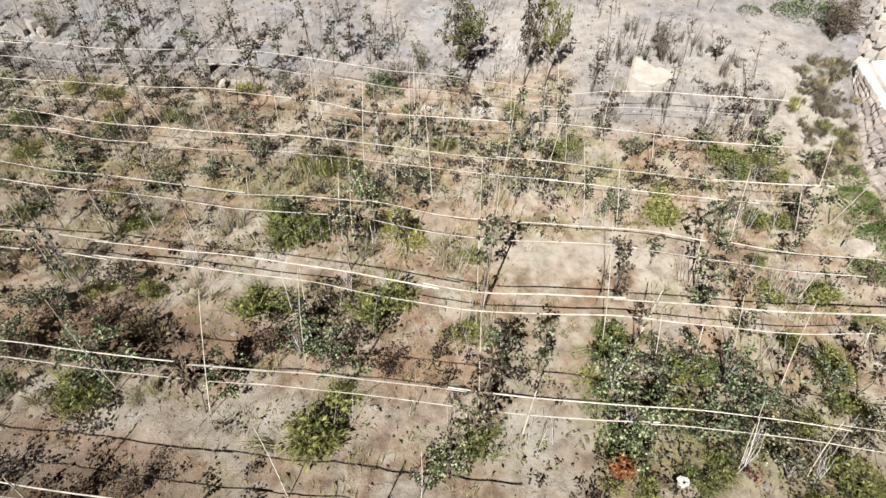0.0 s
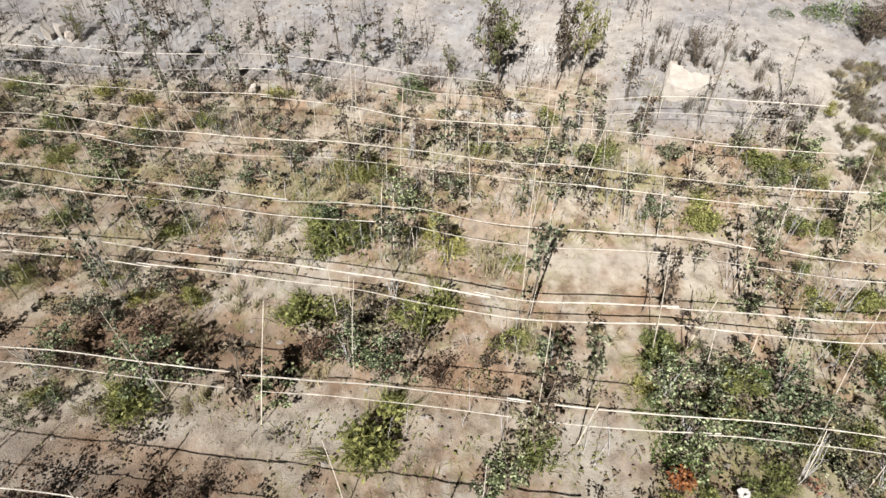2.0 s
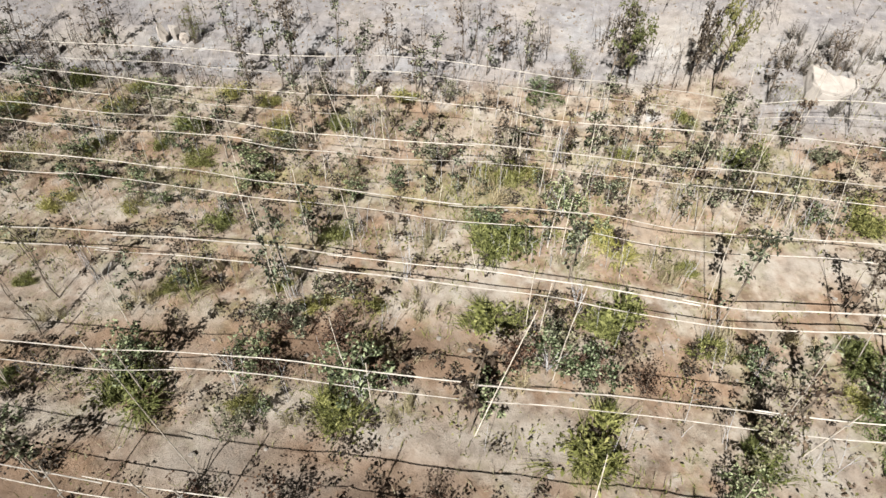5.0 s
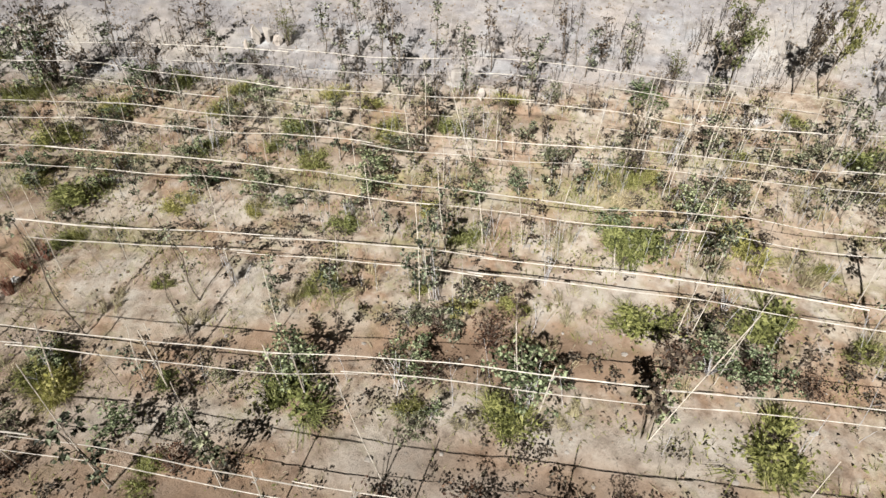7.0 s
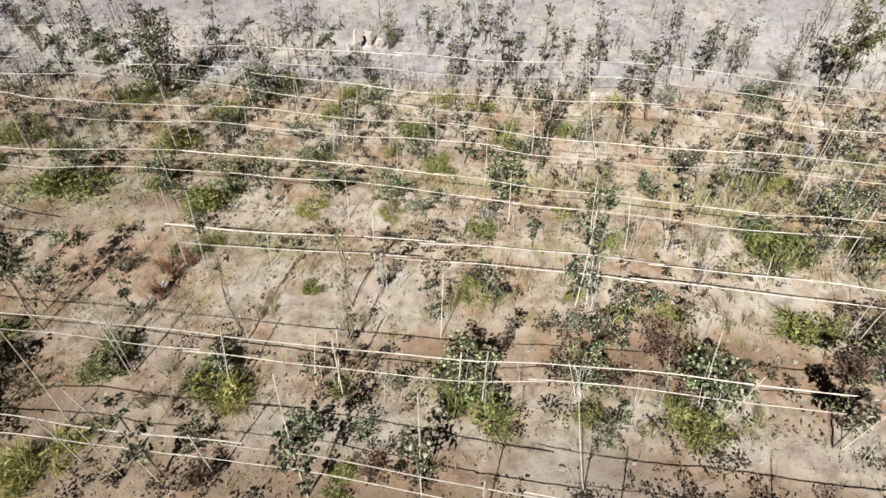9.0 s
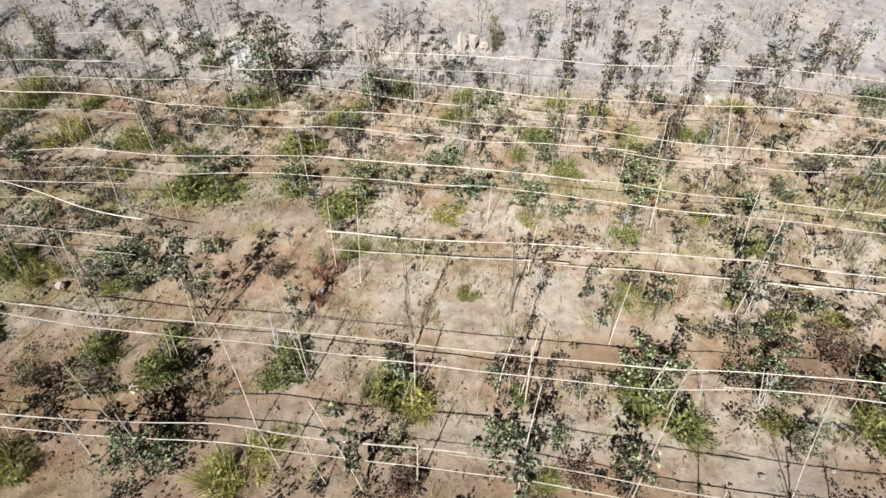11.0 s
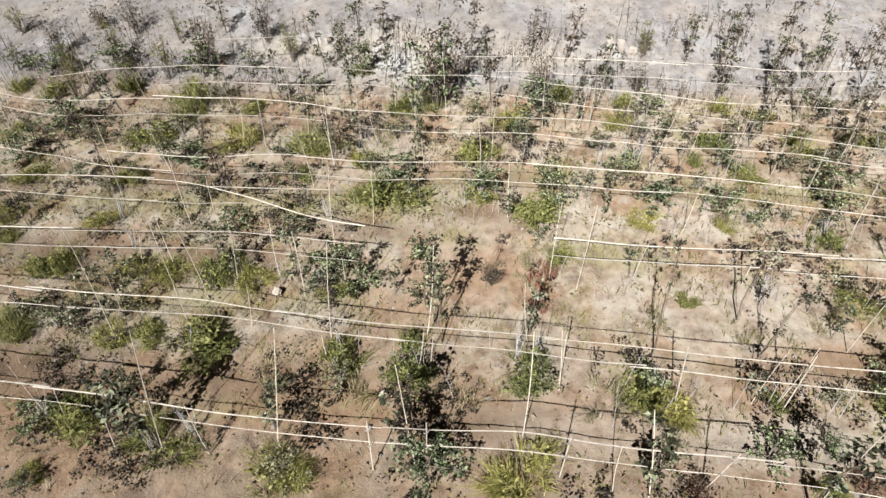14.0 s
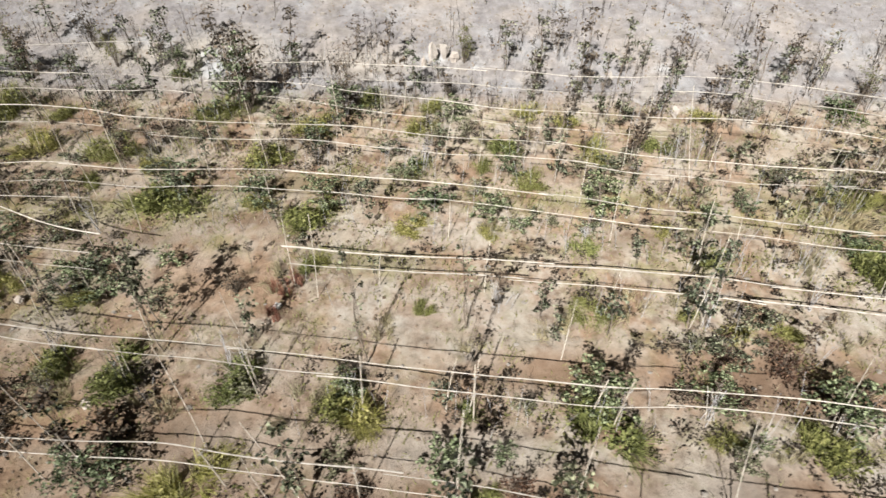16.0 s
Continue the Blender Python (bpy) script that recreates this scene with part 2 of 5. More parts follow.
MOSS_SPOTS = [(-11.0, 7.4, 1.5, 0.4, 0.5), (-15.5, 8.6, 2.5, 0.5, 0.6), (-12.5, 9.2, 2.5, 0.4, 0.5), (2.5, 8.6, 2.0, 0.45, 0.55), (-18.5, 8.6, 2.0, 0.4, 0.5), (-3, 8.3, 3, 0.5, 0.5), (-7, 8.8, 3, 0.4, 0.5), (-18, 6.4, 3, 0.4, 0.5), (-20, 8.6, 3, 0.6, 0.45), (3.8, 3.7, 2.2, 0.8, 0.65), (7.3, 7.9, 0.5, 0.6, 0.6), (-17, 4.6, 3, 0.3, 0.4), (0, 9.3, 3, 0.3, 0.4), (-3.6, 8.8, 0.7, 0.4, 0.6)]


CHALK_SPOTS = [(-9.99, 13.16, 0.42, 0.25, 0.7), (-15.55, 13.35, 0.36, 0.25, 0.75), (-14.96, 13.45, 0.3, 0.25, 0.7), (-15.21, 12.89, 0.6, 0.5, 1.1), (-5.39, 11.76, 0.3, 0.2, 0.7), (-3.48, 11.39, 0.4, 0.2, 0.6), (-4.44, 11.48, 0.25, 0.2, 0.6),
               (-17.38, 13.8, 0.36, 0.25, 0.75), (-16.8, 13.7, 0.36, 0.25, 0.75), (-23.7, 13.62, 0.7, 0.3, 0.7), (-9.06, 12.97, 0.35, 0.22, 0.6), (0.8, 10.53, 0.55, 0.14, 0.7), (-0.29, 10.64, 0.5, 0.14, 0.7), (-2.96, 12.39, 0.35, 0.25, 0.6), (-4.76, 12.77, 0.36, 0.25, 0.6), (1.54, 12.6, 0.6, 0.35, 0.5)]
# Dark brown soil; some spots paint the plants' shade into the soil colour.
MULCH_SHADE_SPOTS = [(-15.5, 7.9, 2.0, 0.4, 0.65), (-13.3, 8.3, 1.5, 0.35, 0.6), (-11.0, 8.9, 1.6, 0.3, 0.5), (-4.7, 2.8, 2.2, 0.5, 1.0), (-10.6, 3.6, 1.0, 0.35, 0.5), (-12.9, 4.6, 1.0, 0.3, 0.5), (-12.5, 8.0, 1.2, 0.3, 0.5), (-4.5, 10.4, 2.2, 0.5, 0.6), (-6.0, 11.3, 2.0, 0.35, 0.5), (-19.5, 11.7, 2.0, 0.4, 0.7), (-22.5, 12.4, 2.0, 0.5, 0.7), (-5.8, 3.6, 1.2, 0.5, 0.6), (-4.6, 5.2, 2.0, 0.55, 0.9), (-4.4, 3.2, 1.7, 0.45, 0.75), (-8.0, 5.3, 1.6, 0.4, 0.6), (-11.3, 5.5, 1.2, 0.2, 0.4), (-16.6, 5.0, 2.4, 0.45, 0.6), (-20.2, 5.2, 2.0, 0.6, 0.8), (-20.5, 7.4, 1.8, 0.6, 0.8), (-18.0, 7.3, 1.2, 0.35, 0.7), (-19.0, 9.2, 2.4, 0.45, 0.7), (-23.0, 8.6, 1.6, 1.0, 0.7),
               (-8.6, 3.2, 2.0, 0.4, 0.7), (-13.6, 4.4, 1.2, 0.35, 0.7), (-6.2, 7.9, 1.8, 0.4, 0.6), (-3.0, 8.9, 1.6, 0.35, 0.6), (-13.0, 9.2, 2.4, 0.35, 0.6), (-16.5, 10.8, 2.5, 0.4, 0.6), (-8.0, 9.6, 2.0, 0.35, 0.55), (-21.5, 11.2, 2.0, 0.5, 0.6), (-7.5, 10.6, 2.0, 0.3, 0.5), (2.6, 4.2, 1.4, 0.4, 0.5)]
PATH_SPOTS = [(7.3, 11.9, 1.0, 0.9, 1.0), (6.2, 11.6, 1.0, 0.9, 0.9), (6.9, 10.6, 0.6, 0.8, 1.0), (6.85, 9.6, 0.3, 0.6, 1.0), (5.4, 12.4, 1.2, 0.8, 0.8), (-9.6, 6.3, 1.3, 0.6, 0.45), (-13.9, 7.0, 1.1, 0.8, 0.6), (2.3, 6.2, 1.2, 0.7, 0.5)]


def axis(lo, hi, fine, far):
    """Even steps between lo and hi, then ever longer ones out to far on both sides."""
    mid = list(np.arange(lo, hi, fine))
    out, s = [], fine
    while sum(out) < far:
        s *= 1.35
        out.append(s)
    left = lo - np.cumsum(out)
    right = mid[-1] + np.cumsum(out)
    return np.array(list(left[::-1]) + mid + list(right))


def build_ground():
    xs, ys = axis(-25.5, 11.5, 0.075, 900), axis(2.0, 16.5, 0.075, 900)
    X, Y = np.meshgrid(xs, ys)
    x, y = X.ravel(), Y.ravel()
    z = ground_at(x, np.clip(y, -60, 120))
    near = (x > -27) & (x < 13) & (y > 1) & (y < 18)
    rough = np.zeros(len(x))
    for i in np.nonzero(near)[0]:
        p = (x[i], y[i], 0.0)
        a = noise.fractal((x[i] * 1.3, y[i] * 1.3, 2.0), 1.0, 2.0, 3) * 0.045
        b = noise.noise((x[i] * 5.5, y[i] * 5.5, 9.0)) * 0.028
        c = noise.noise((x[i] * 13.0, y[i] * 13.0, 4.0)) * 0.011
        rough[i] = a + b + c
    z = z + rough
    me = bpy.data.meshes.new("ground")
    nx, ny = len(xs), len(ys)
    idx = np.arange(nx * ny).reshape(ny, nx)
    f = np.stack([idx[:-1, :-1], idx[:-1, 1:], idx[1:, 1:], idx[1:, :-1]], -1).reshape(-1, 4)
    me.vertices.add(len(x))
    me.vertices.foreach_set("co", np.stack([x, y, z], 1).astype(np.float32).ravel())
    me.loops.add(f.size)
    me.loops.foreach_set("vertex_index", f.astype(np.int32).ravel())
    me.polygons.add(len(f))
    me.polygons.foreach_set("loop_start", np.arange(0, f.size, 4, dtype=np.int32))
    me.polygons.foreach_set("use_smooth", np.ones(len(f), dtype=bool))
    me.update(calc_edges=True)
    upper = step(y, 6.2, 7.6) * (1 - step(y, 10.4, 11.6))
    masks = {"red": np.maximum(blob(x, y, RED_SPOTS) * (1 - 0.45 * upper), 0.45 * (1 - step(y, 4.8, 6.2)) * (1 - step(x, -9.5, -7.5)) + 0.25 * (1 - step(y, 4.4, 5.6)) * step(x, -6.0, -4.5) * (1 - step(x, -1.5, 0.0))), "pale": np.maximum(blob(x, y, PALE_SPOTS), 0.25 * blob(x, y, PATH_SPOTS[:5])), "moss": np.maximum(blob(x, y, MOSS_SPOTS), 0.12 * upper)}
    masks["chalk"] = blob(x, y, CHALK_SPOTS)
    masks["mulch_shade"] = blob(x, y, MULCH_SHADE_SPOTS)
    masks["ash"] = 0.95 * np.maximum(step(y + 0.03 * np.minimum(x, 0), 10.9, 12.3), step(x, 1.5, 4.0) * step(y, 8.8, 10.2))
    for k, v in masks.items():
        me.attributes.new(k, "FLOAT", "POINT").data.foreach_set("value", v.astype(np.float32))
    me.materials.append(SOIL)
    return tagged(new("ground", me), "dry reddish brown and tan hillside soil", "ground", kind="structure")


ground = build_ground()


# ---- mesh helpers ----
class Geo:
    """Collects points and faces for one mesh."""

    def __init__(self):
        self.v, self.f = [], []

    def tube(self, pts, radii, sides=6, cap=True, root=None):
        """A bent, tapered rod; root: a point of the mesh that it grows from."""
        base = len(self.v)
        pts = [Vector(p) for p in pts]
        for k, p in enumerate(pts):
            d = (pts[min(k + 1, len(pts) - 1)] - pts[max(k - 1, 0)]).normalized()
            a = d.orthogonal().normalized() if abs(d.z) > 0.9 else d.cross(Vector((0, 0, 1))).normalized()
            b = d.cross(a)
            for s in range(sides):
                w = 2 * math.pi * s / sides
                self.v.append(p + (a * math.cos(w) + b * math.sin(w)) * radii[k])
        for k in range(len(pts) - 1):
            for s in range(sides):
                i, j = base + k * sides + s, base + k * sides + (s + 1) % sides
                self.f.append((i, j, j + sides, i + sides))
        if root is not None:
            self.f.append((root, base, base + 1))
        if cap:
            self.f.append(tuple(base + s for s in range(sides))[::-1])
            e = base + (len(pts) - 1) * sides
            self.f.append(tuple(e + s for s in range(sides)))

    def leaf(self, p, along, up, length, width, fold=0.25):
        """A pointed leaf of four faces, folded along its midrib and drooping."""
        along = Vector(along).normalized()
        side = along.cross(Vector(up))
        side = side.normalized() if side.length > 1e-4 else along.orthogonal().normalized()
        n = side.cross(along)
        p = Vector(p)
        i = len(self.v)
        m = p + along * length * 0.5 + n * length * 0.05
        tip = p + along * length - n * length * 0.15
        self.v += [p, m, tip, m + side * width * 0.5 + n * width * fold, m - side * width * 0.5 + n * width * fold]
        self.f += [(i, i + 3, i + 1), (i + 3, i + 2, i + 1), (i, i + 1, i + 4), (i + 1, i + 2, i + 4)]

    def blade(self, p, lean, height, width, bend=0.4):
        """A grass blade of two bent pieces."""
        p, lean = Vector(p), Vector((lean[0], lean[1], 0))
        side = Vector((-lean.y, lean.x, 0))
        side = (side.normalized() if side.length > 1e-4 else Vector((1, 0, 0))) * width * 0.5
        mid = p + Vector((0, 0, height * 0.6)) + lean * 0.35
        tip = p + Vector((0, 0, height * (1 - bend * lean.length))) + lean
        i = len(self.v)
        self.v += [p - side, p + side, mid + side * 0.8, mid - side * 0.8, tip]
        self.f += [(i, i + 1, i + 2, i + 3), (i + 3, i + 2, i + 4)]

    def lump(self, c, size, rnd, rough=0.25, rings=5, segs=8):
        """A stone: a low ball knocked out of round, with flat facets."""
        base = len(self.v)
        c = Vector(c)
        off = rnd.uniform(0, 50)
        for r in range(rings + 1):
            a = math.pi * r / rings
            for s in range(segs):
                w = 2 * math.pi * s / segs
                d = Vector((math.sin(a) * math.cos(w), math.sin(a) * math.sin(w), math.cos(a)))
                k = 1 + rough * 1.6 * noise.noise(d * 1.4 + Vector((off, off, off))) + rough * 0.5 * noise.noise(d * 4 + Vector((off, 0, 0)))
                self.v.append(c + Vector((d.x * size[0], d.y * size[1], d.z * size[2])) * k)
        for r in range(rings):
            for s in range(segs):
                i, j = base + r * segs + s, base + r * segs + (s + 1) % segs
                self.f.append((i, i + segs, j + segs, j))

    def mesh(self, name, material, smooth=False):
        me = bpy.data.meshes.new(name)
        me.from_pydata([tuple(p) for p in self.v], [], self.f)
        me.materials.append(material)
        if smooth:
            me.polygons.foreach_set("use_smooth", np.ones(len(me.polygons), dtype=bool))
        me.update()
        return me


def part(name, geo, material, parent=None, label="", smooth=False):
    ob = new(name, geo.mesh(name, material, smooth) if isinstance(geo, Geo) else geo)
    if parent is not None:
        ob.parent = parent
    if label:
        ob["label"] = label
    return ob


def gz(x, y):
    return float(ground_at(np.array([float(x)]), np.array([float(y)]))[0])


def spline(ctrl, x):
    """y at x along a row, through its control points."""
    cx = [c[0] for c in ctrl]
    for end, inner in ((ctrl[0], ctrl[2]), (ctrl[-1], ctrl[-3])):
        if (x - end[0]) * (end[0] - inner[0]) > 0:
            return end[1] + (x - end[0]) * (end[1] - inner[1]) / (end[0] - inner[0])
    k = max(0, min(len(ctrl) - 2, int(np.searchsorted(cx, x)) - 1))
    p1, p2 = ctrl[k], ctrl[k + 1]
    p0 = ctrl[k - 1] if k else (2 * p1[0] - p2[0], 2 * p1[1] - p2[1])
    p3 = ctrl[k + 2] if k + 2 < len(ctrl) else (2 * p2[0] - p1[0], 2 * p2[1] - p1[1])
    u = (x - p1[0]) / (p2[0] - p1[0])
    m1, m2 = (p2[1] - p0[1]) / 2, (p3[1] - p1[1]) / 2
    return (2 * u ** 3 - 3 * u ** 2 + 1) * p1[1] + (u ** 3 - 2 * u ** 2 + u) * m1 + (-2 * u ** 3 + 3 * u ** 2) * p2[1] + (u ** 3 - u ** 2) * m2

# ---- trellis rows: plan of each row (x, y), then its rails (height, from x, to x) ----
ROW_A = [(-19.5, 4.36), (-18.4, 4.25), (-17.4, 4.11), (-16.3, 3.97), (-15.2, 3.86), (-14.2, 3.81), (-13.1, 3.78), (-12.1, 3.65), (-11.0, 3.54), (-9.9, 3.43), (-8.9, 3.28), (-7.8, 3.09), (-6.8, 2.93), (-5.7, 2.8), (-4.6, 2.69), (-3.6, 2.56)]
ROW_B = [(-20.5, 5.87), (-19.5, 5.77), (-18.4, 5.7), (-17.3, 5.63), (-16.3, 5.47), (-15.2, 5.31), (-14.1, 5.19), (-13.1, 5.09), (-12.0, 4.98), (-11.0, 4.87), (-9.9, 4.74), (-8.8, 4.62), (-7.8, 4.52), (-6.7, 4.48), (-5.6, 4.39), (-4.6, 4.25), (-3.5, 4.11), (-2.4, 4.02), (-1.4, 3.93), (-0.3, 3.79), (0.8, 3.64), (1.8, 3.55), (2.9, 3.49), (3.9, 3.36), (5.0, 3.17)]
ROW_C = [(-12.6, 6.85), (-11.5, 6.72), (-10.4, 6.63), (-9.3, 6.55), (-8.3, 6.46), (-7.2, 6.36), (-6.1, 6.26), (-5.0, 6.08), (-3.9, 5.94), (-2.9, 5.79), (-1.8, 5.61), (-0.7, 5.37), (0.4, 5.15), (1.5, 5.09), (2.5, 5.04), (3.6, 4.92), (4.7, 4.81), (5.8, 4.8)]
ROW_CW = [(-21.2, 6.97), (-20.2, 6.93), (-19.2, 6.91), (-18.2, 6.91), (-17.2, 6.89), (-16.2, 6.77), (-15.2, 6.67)]
ROW_DW = [(-21.7, 8.17), (-20.6, 8.15), (-19.5, 8.1), (-18.4, 8.02), (-17.3, 7.68), (-16.3, 7.29), (-15.2, 7.04)]
ROW_DV = [(-21.9, 8.19), (-20.8, 8.08), (-19.7, 7.97), (-18.6, 7.93), (-17.5, 7.93)]
ROW_D = [(-21.3, 9.12), (-20.3, 8.86), (-19.2, 8.72), (-18.2, 8.66), (-17.1, 8.68), (-16.1, 8.6), (-15.0, 8.5), (-13.9, 8.54), (-12.9, 8.49), (-11.8, 8.39), (-10.8, 8.27), (-9.7, 8.18), (-8.7, 8.01), (-7.6, 7.84), (-6.6, 7.63), (-5.5, 7.48), (-4.4, 7.3), (-3.4, 7.12), (-2.3, 7.02), (-1.3, 6.91), (-0.2, 6.62), (0.8, 6.47), (1.9, 6.39), (2.9, 6.31), (4.0, 6.06), (5.1, 5.84), (6.1, 5.74)]
ROW_E = [(-23.2, 10.58), (-22.2, 10.32), (-21.1, 10.28), (-20.1, 10.34), (-19.0, 10.29), (-18.0, 10.29), (-16.9, 10.18), (-15.9, 9.95), (-14.8, 9.85), (-13.8, 9.78), (-12.7, 9.77), (-11.7, 9.68), (-10.6, 9.5), (-9.6, 9.37), (-8.5, 9.3), (-7.4, 9.13), (-6.4, 8.89), (-5.3, 8.75), (-4.3, 8.59), (-3.2, 8.52), (-2.2, 8.42), (-1.1, 8.24), (-0.1, 8.04), (1.0, 7.89), (2.0, 7.76), (3.1, 7.61), (4.1, 7.43), (5.2, 7.3), (6.2, 7.2)]
ROW_F = [(-22.1, 11.0), (-21.0, 11.25), (-20.0, 11.33), (-19.0, 11.4), (-17.9, 11.36), (-16.9, 11.29), (-15.8, 11.29), (-14.8, 11.14), (-13.8, 11.07), (-12.7, 10.95), (-11.7, 10.7), (-10.6, 10.52), (-9.6, 10.4), (-8.6, 10.21), (-7.5, 10.09), (-6.5, 9.97), (-5.4, 9.87), (-4.4, 9.8), (-3.3, 9.63), (-2.3, 9.42), (-1.3, 9.16), (-0.2, 9.02), (0.8, 8.89), (1.9, 8.78), (2.9, 8.62), (3.9, 8.42), (5.0, 8.27), (6.0, 8.16)]
ROW_G = [(-19.5, 12.27), (-18.5, 12.35), (-17.4, 12.4), (-16.4, 12.35), (-15.4, 12.15), (-14.4, 11.67), (-13.3, 11.68), (-12.3, 11.7), (-11.3, 11.59), (-10.3, 11.55), (-9.2, 11.48), (-8.2, 11.34), (-7.2, 11.21), (-6.1, 11.19), (-5.1, 11.21), (-4.1, 11.13), (-3.1, 10.94), (-2.0, 10.67), (-1.0, 10.41), (0.0, 10.27), (1.1, 9.98), (2.1, 9.54), (3.2, 9.42), (4.3, 9.28), (6.4, 9.12)]
HIGH, LOW = 0.92, 0.58
rnd = random.Random(11)


def pole(ctrl, x0, x1, h, r0, parent, label=""):
    """One bamboo pole along a row, thinner at its far end, with joints."""
    n = max(6, int((x1 - x0) / 0.16))
    dy, dz, ph = rnd.uniform(-0.02, 0.02), rnd.uniform(-0.03, 0.03), rnd.uniform(0, 9)
    pts, radii = [], []
    flip = rnd.random() < 0.5
    for k in range(n + 1):
        u = k / n
        x = x0 + (x1 - x0) * u
        y = spline(ctrl, x) + dy + 0.022 * noise.noise((x * 0.9, ph, h))
        z = gz(x, y) + h + dz * (2 * u - 1) + 0.03 * noise.noise((x * 0.8, h * 5, ph))
        pts.append((x, y, z))
        w = 1 - u if flip else u
        radii.append(r0 * (0.88 if h > 0.8 else 0.7) * (1.15 - 0.5 * w) * (1.14 if k % 2 else 1.0))
    g = Geo()
    g.tube(pts, radii, 6)
    return part("rail", g, BAMBOO, parent, label)


def run(ctrl, h, x0, x1, parent, r0=0.0085):
    """A line of poles, end over end, from x0 to x1."""
    x = x0
    while x < x1 - 0.3:
        e = min(x1, x + rnd.uniform(3.2, 5.0))
        if x1 - e < 1.0:
            e = x1
        pole(ctrl, x, min(e + 0.22, x1), h + rnd.uniform(-0.012, 0.012), r0 * rnd.uniform(0.85, 1.15), parent)
        x = e


def trellis_row(name, ctrl, rails, label, r0=0.0085):
    e = new(name)
    x = sum(c[0] for c in ctrl) / len(ctrl)
    y = spline(ctrl, x)
    e.location = (0, 0, 0)
    for h, a, b in rails:
        run(ctrl, h, a, b, e, r0)
    tagged(e, label, "trellis", group="bamboo trellis rows")
    return e


LAB = "pale bamboo trellis rails tied along a row of saplings"
row_a = trellis_row("trellis_row", ROW_A, [(HIGH, -23.0, 0.6), (LOW, -23.0, 0.4)], LAB)
row_b = trellis_row("trellis_row", ROW_B, [(HIGH, -23.5, 6.5), (LOW, -23.5, 6.5)], LAB, 0.009)
row_c = trellis_row("trellis_row", ROW_C, [(HIGH, -12.28, 2.45), (HIGH - 0.02, 2.3, 6.6), (LOW, -12.25, 5.95)], "pale bamboo trellis rails ending beside bare soil", 0.0112)
row_cw = trellis_row("trellis_row", ROW_CW, [(HIGH, -24.0, -15.2), (LOW, -24.0, -15.3)], "pale bamboo trellis rails ending beside bare soil")
trellis_row("trellis_row", ROW_DW, [(HIGH, -24.0, -15.2)], "single pale bamboo rail slanting down the slope")
trellis_row("trellis_row", ROW_DV, [(LOW, -24.0, -17.4), (HIGH - 0.05, -18.0, -15.8)], "thin bamboo rails between two rows", 0.0085)
row_d = trellis_row("trellis_row", ROW_D, [(HIGH, -20.1, -1.2), (HIGH, -1.25, 4.0), (HIGH, 4.2, 6.4), (LOW, -24.0, 6.2)], LAB, 0.0082)
row_e = trellis_row("trellis_row", ROW_E, [(HIGH, -24.5, 6.3), (LOW, -24.5, 6.2)], LAB, 0.0087)
row_f = trellis_row("trellis_row", ROW_F, [(HIGH, -22.2, -16.9), (HIGH, -16.6, -15.1), (HIGH, -14.8, -12.7), (HIGH, -12.8, 6.1), (LOW, -20.2, -15.1), (LOW, -13.7, -10.2), (LOW, -9.3, -5.5), (LOW, -2.6, -0.9), (LOW, 0.0, 0.7)], LAB, 0.0074)
row_g = trellis_row("trellis_row", ROW_G, [(HIGH, -19.7, -15.9), (HIGH, -13.7, 2.15), (HIGH - 0.03, 2.3, 6.3), (LOW, -13.0, -2.8), (LOW, -2.3, 6.4)], "grey weathered trellis rails on the upper slope", 0.0076)
ROWS_BY = [(row_a, ROW_A), (row_b, ROW_B), (row_c, ROW_C), (row_cw, ROW_CW), (row_d, ROW_D), (row_e, ROW_E), (row_f, ROW_F), (row_g, ROW_G)]


def post(x, y, h, parent, reach=0.0):
    """A short upright that carries the rails of a row, with twine where they cross."""
    g = Geo()
    lx, ly = rnd.uniform(-0.05, 0.05), reach / HIGH
    z = gz(x, y)
    g.tube([(x + lx * t * h, y + ly * t * h, z - 0.08 + (h + 0.08) * t) for t in (0, 0.3, 0.6, 0.85, 1)], [0.009, 0.0095, 0.008, 0.008, 0.007], 6)
    p = part("post", g, STAKE_OLD, parent, "short upright bamboo post")
    for hh in (LOW, HIGH):
        t = Geo()
        c = Vector((x + lx * hh, y + ly * hh, z + hh))
        t.tube([c + Vector((-0.035, 0, -0.03)), c + Vector((0, -0.032, 0)), c + Vector((0.035, 0, 0.03))], [0.006, 0.007, 0.006], 5)
        part("tie", t, TWINE, p, "grey twine knot")


# canes: place, height, sideways lean
STAKES = []
STAKES += [(-22.57, 9.46, 0.9, 0.21), (-22.26, 10.47, 1.0, 0.13), (-22.19, 11.98, 1.0, 0.07), (-21.55, 7.96, 0.9, 0.08), (-20.64, 8.02, 0.5, 0.02), (-20.56, 6.03, 0.8, 0.17), (-20.49, 9.27, 1.3, 0.07), (-20.33, 11.17, 0.8, -0.26), (-19.83, 8.30, 1.1, 0.05), (-19.40, 9.39, 1.2, -0.13), (-19.25, 4.41, 1.1, -0.07), (-19.13, 6.25, 0.9, 0.09), (-19.03, 6.99, 0.7, 0.24), (-19.00, 5.74, 2.3, 0.06), (-18.98, 4.33, 0.8, 0.17), (-18.54, 11.06, 0.8, -0.22), (-18.54, 7.98, 1.4, 0.00), (-18.51, 7.05, 1.1, 0.04), (-18.19, 4.00, 0.8, 0.18), (-18.17, 8.93, 0.6, 0.13), (-18.17, 10.09, 0.8, 0.17), (-18.09, 8.03, 1.1, 0.09), (-17.78, 5.75, 2.3, 0.05), (-17.74, 6.41, 1.5, -0.03)]
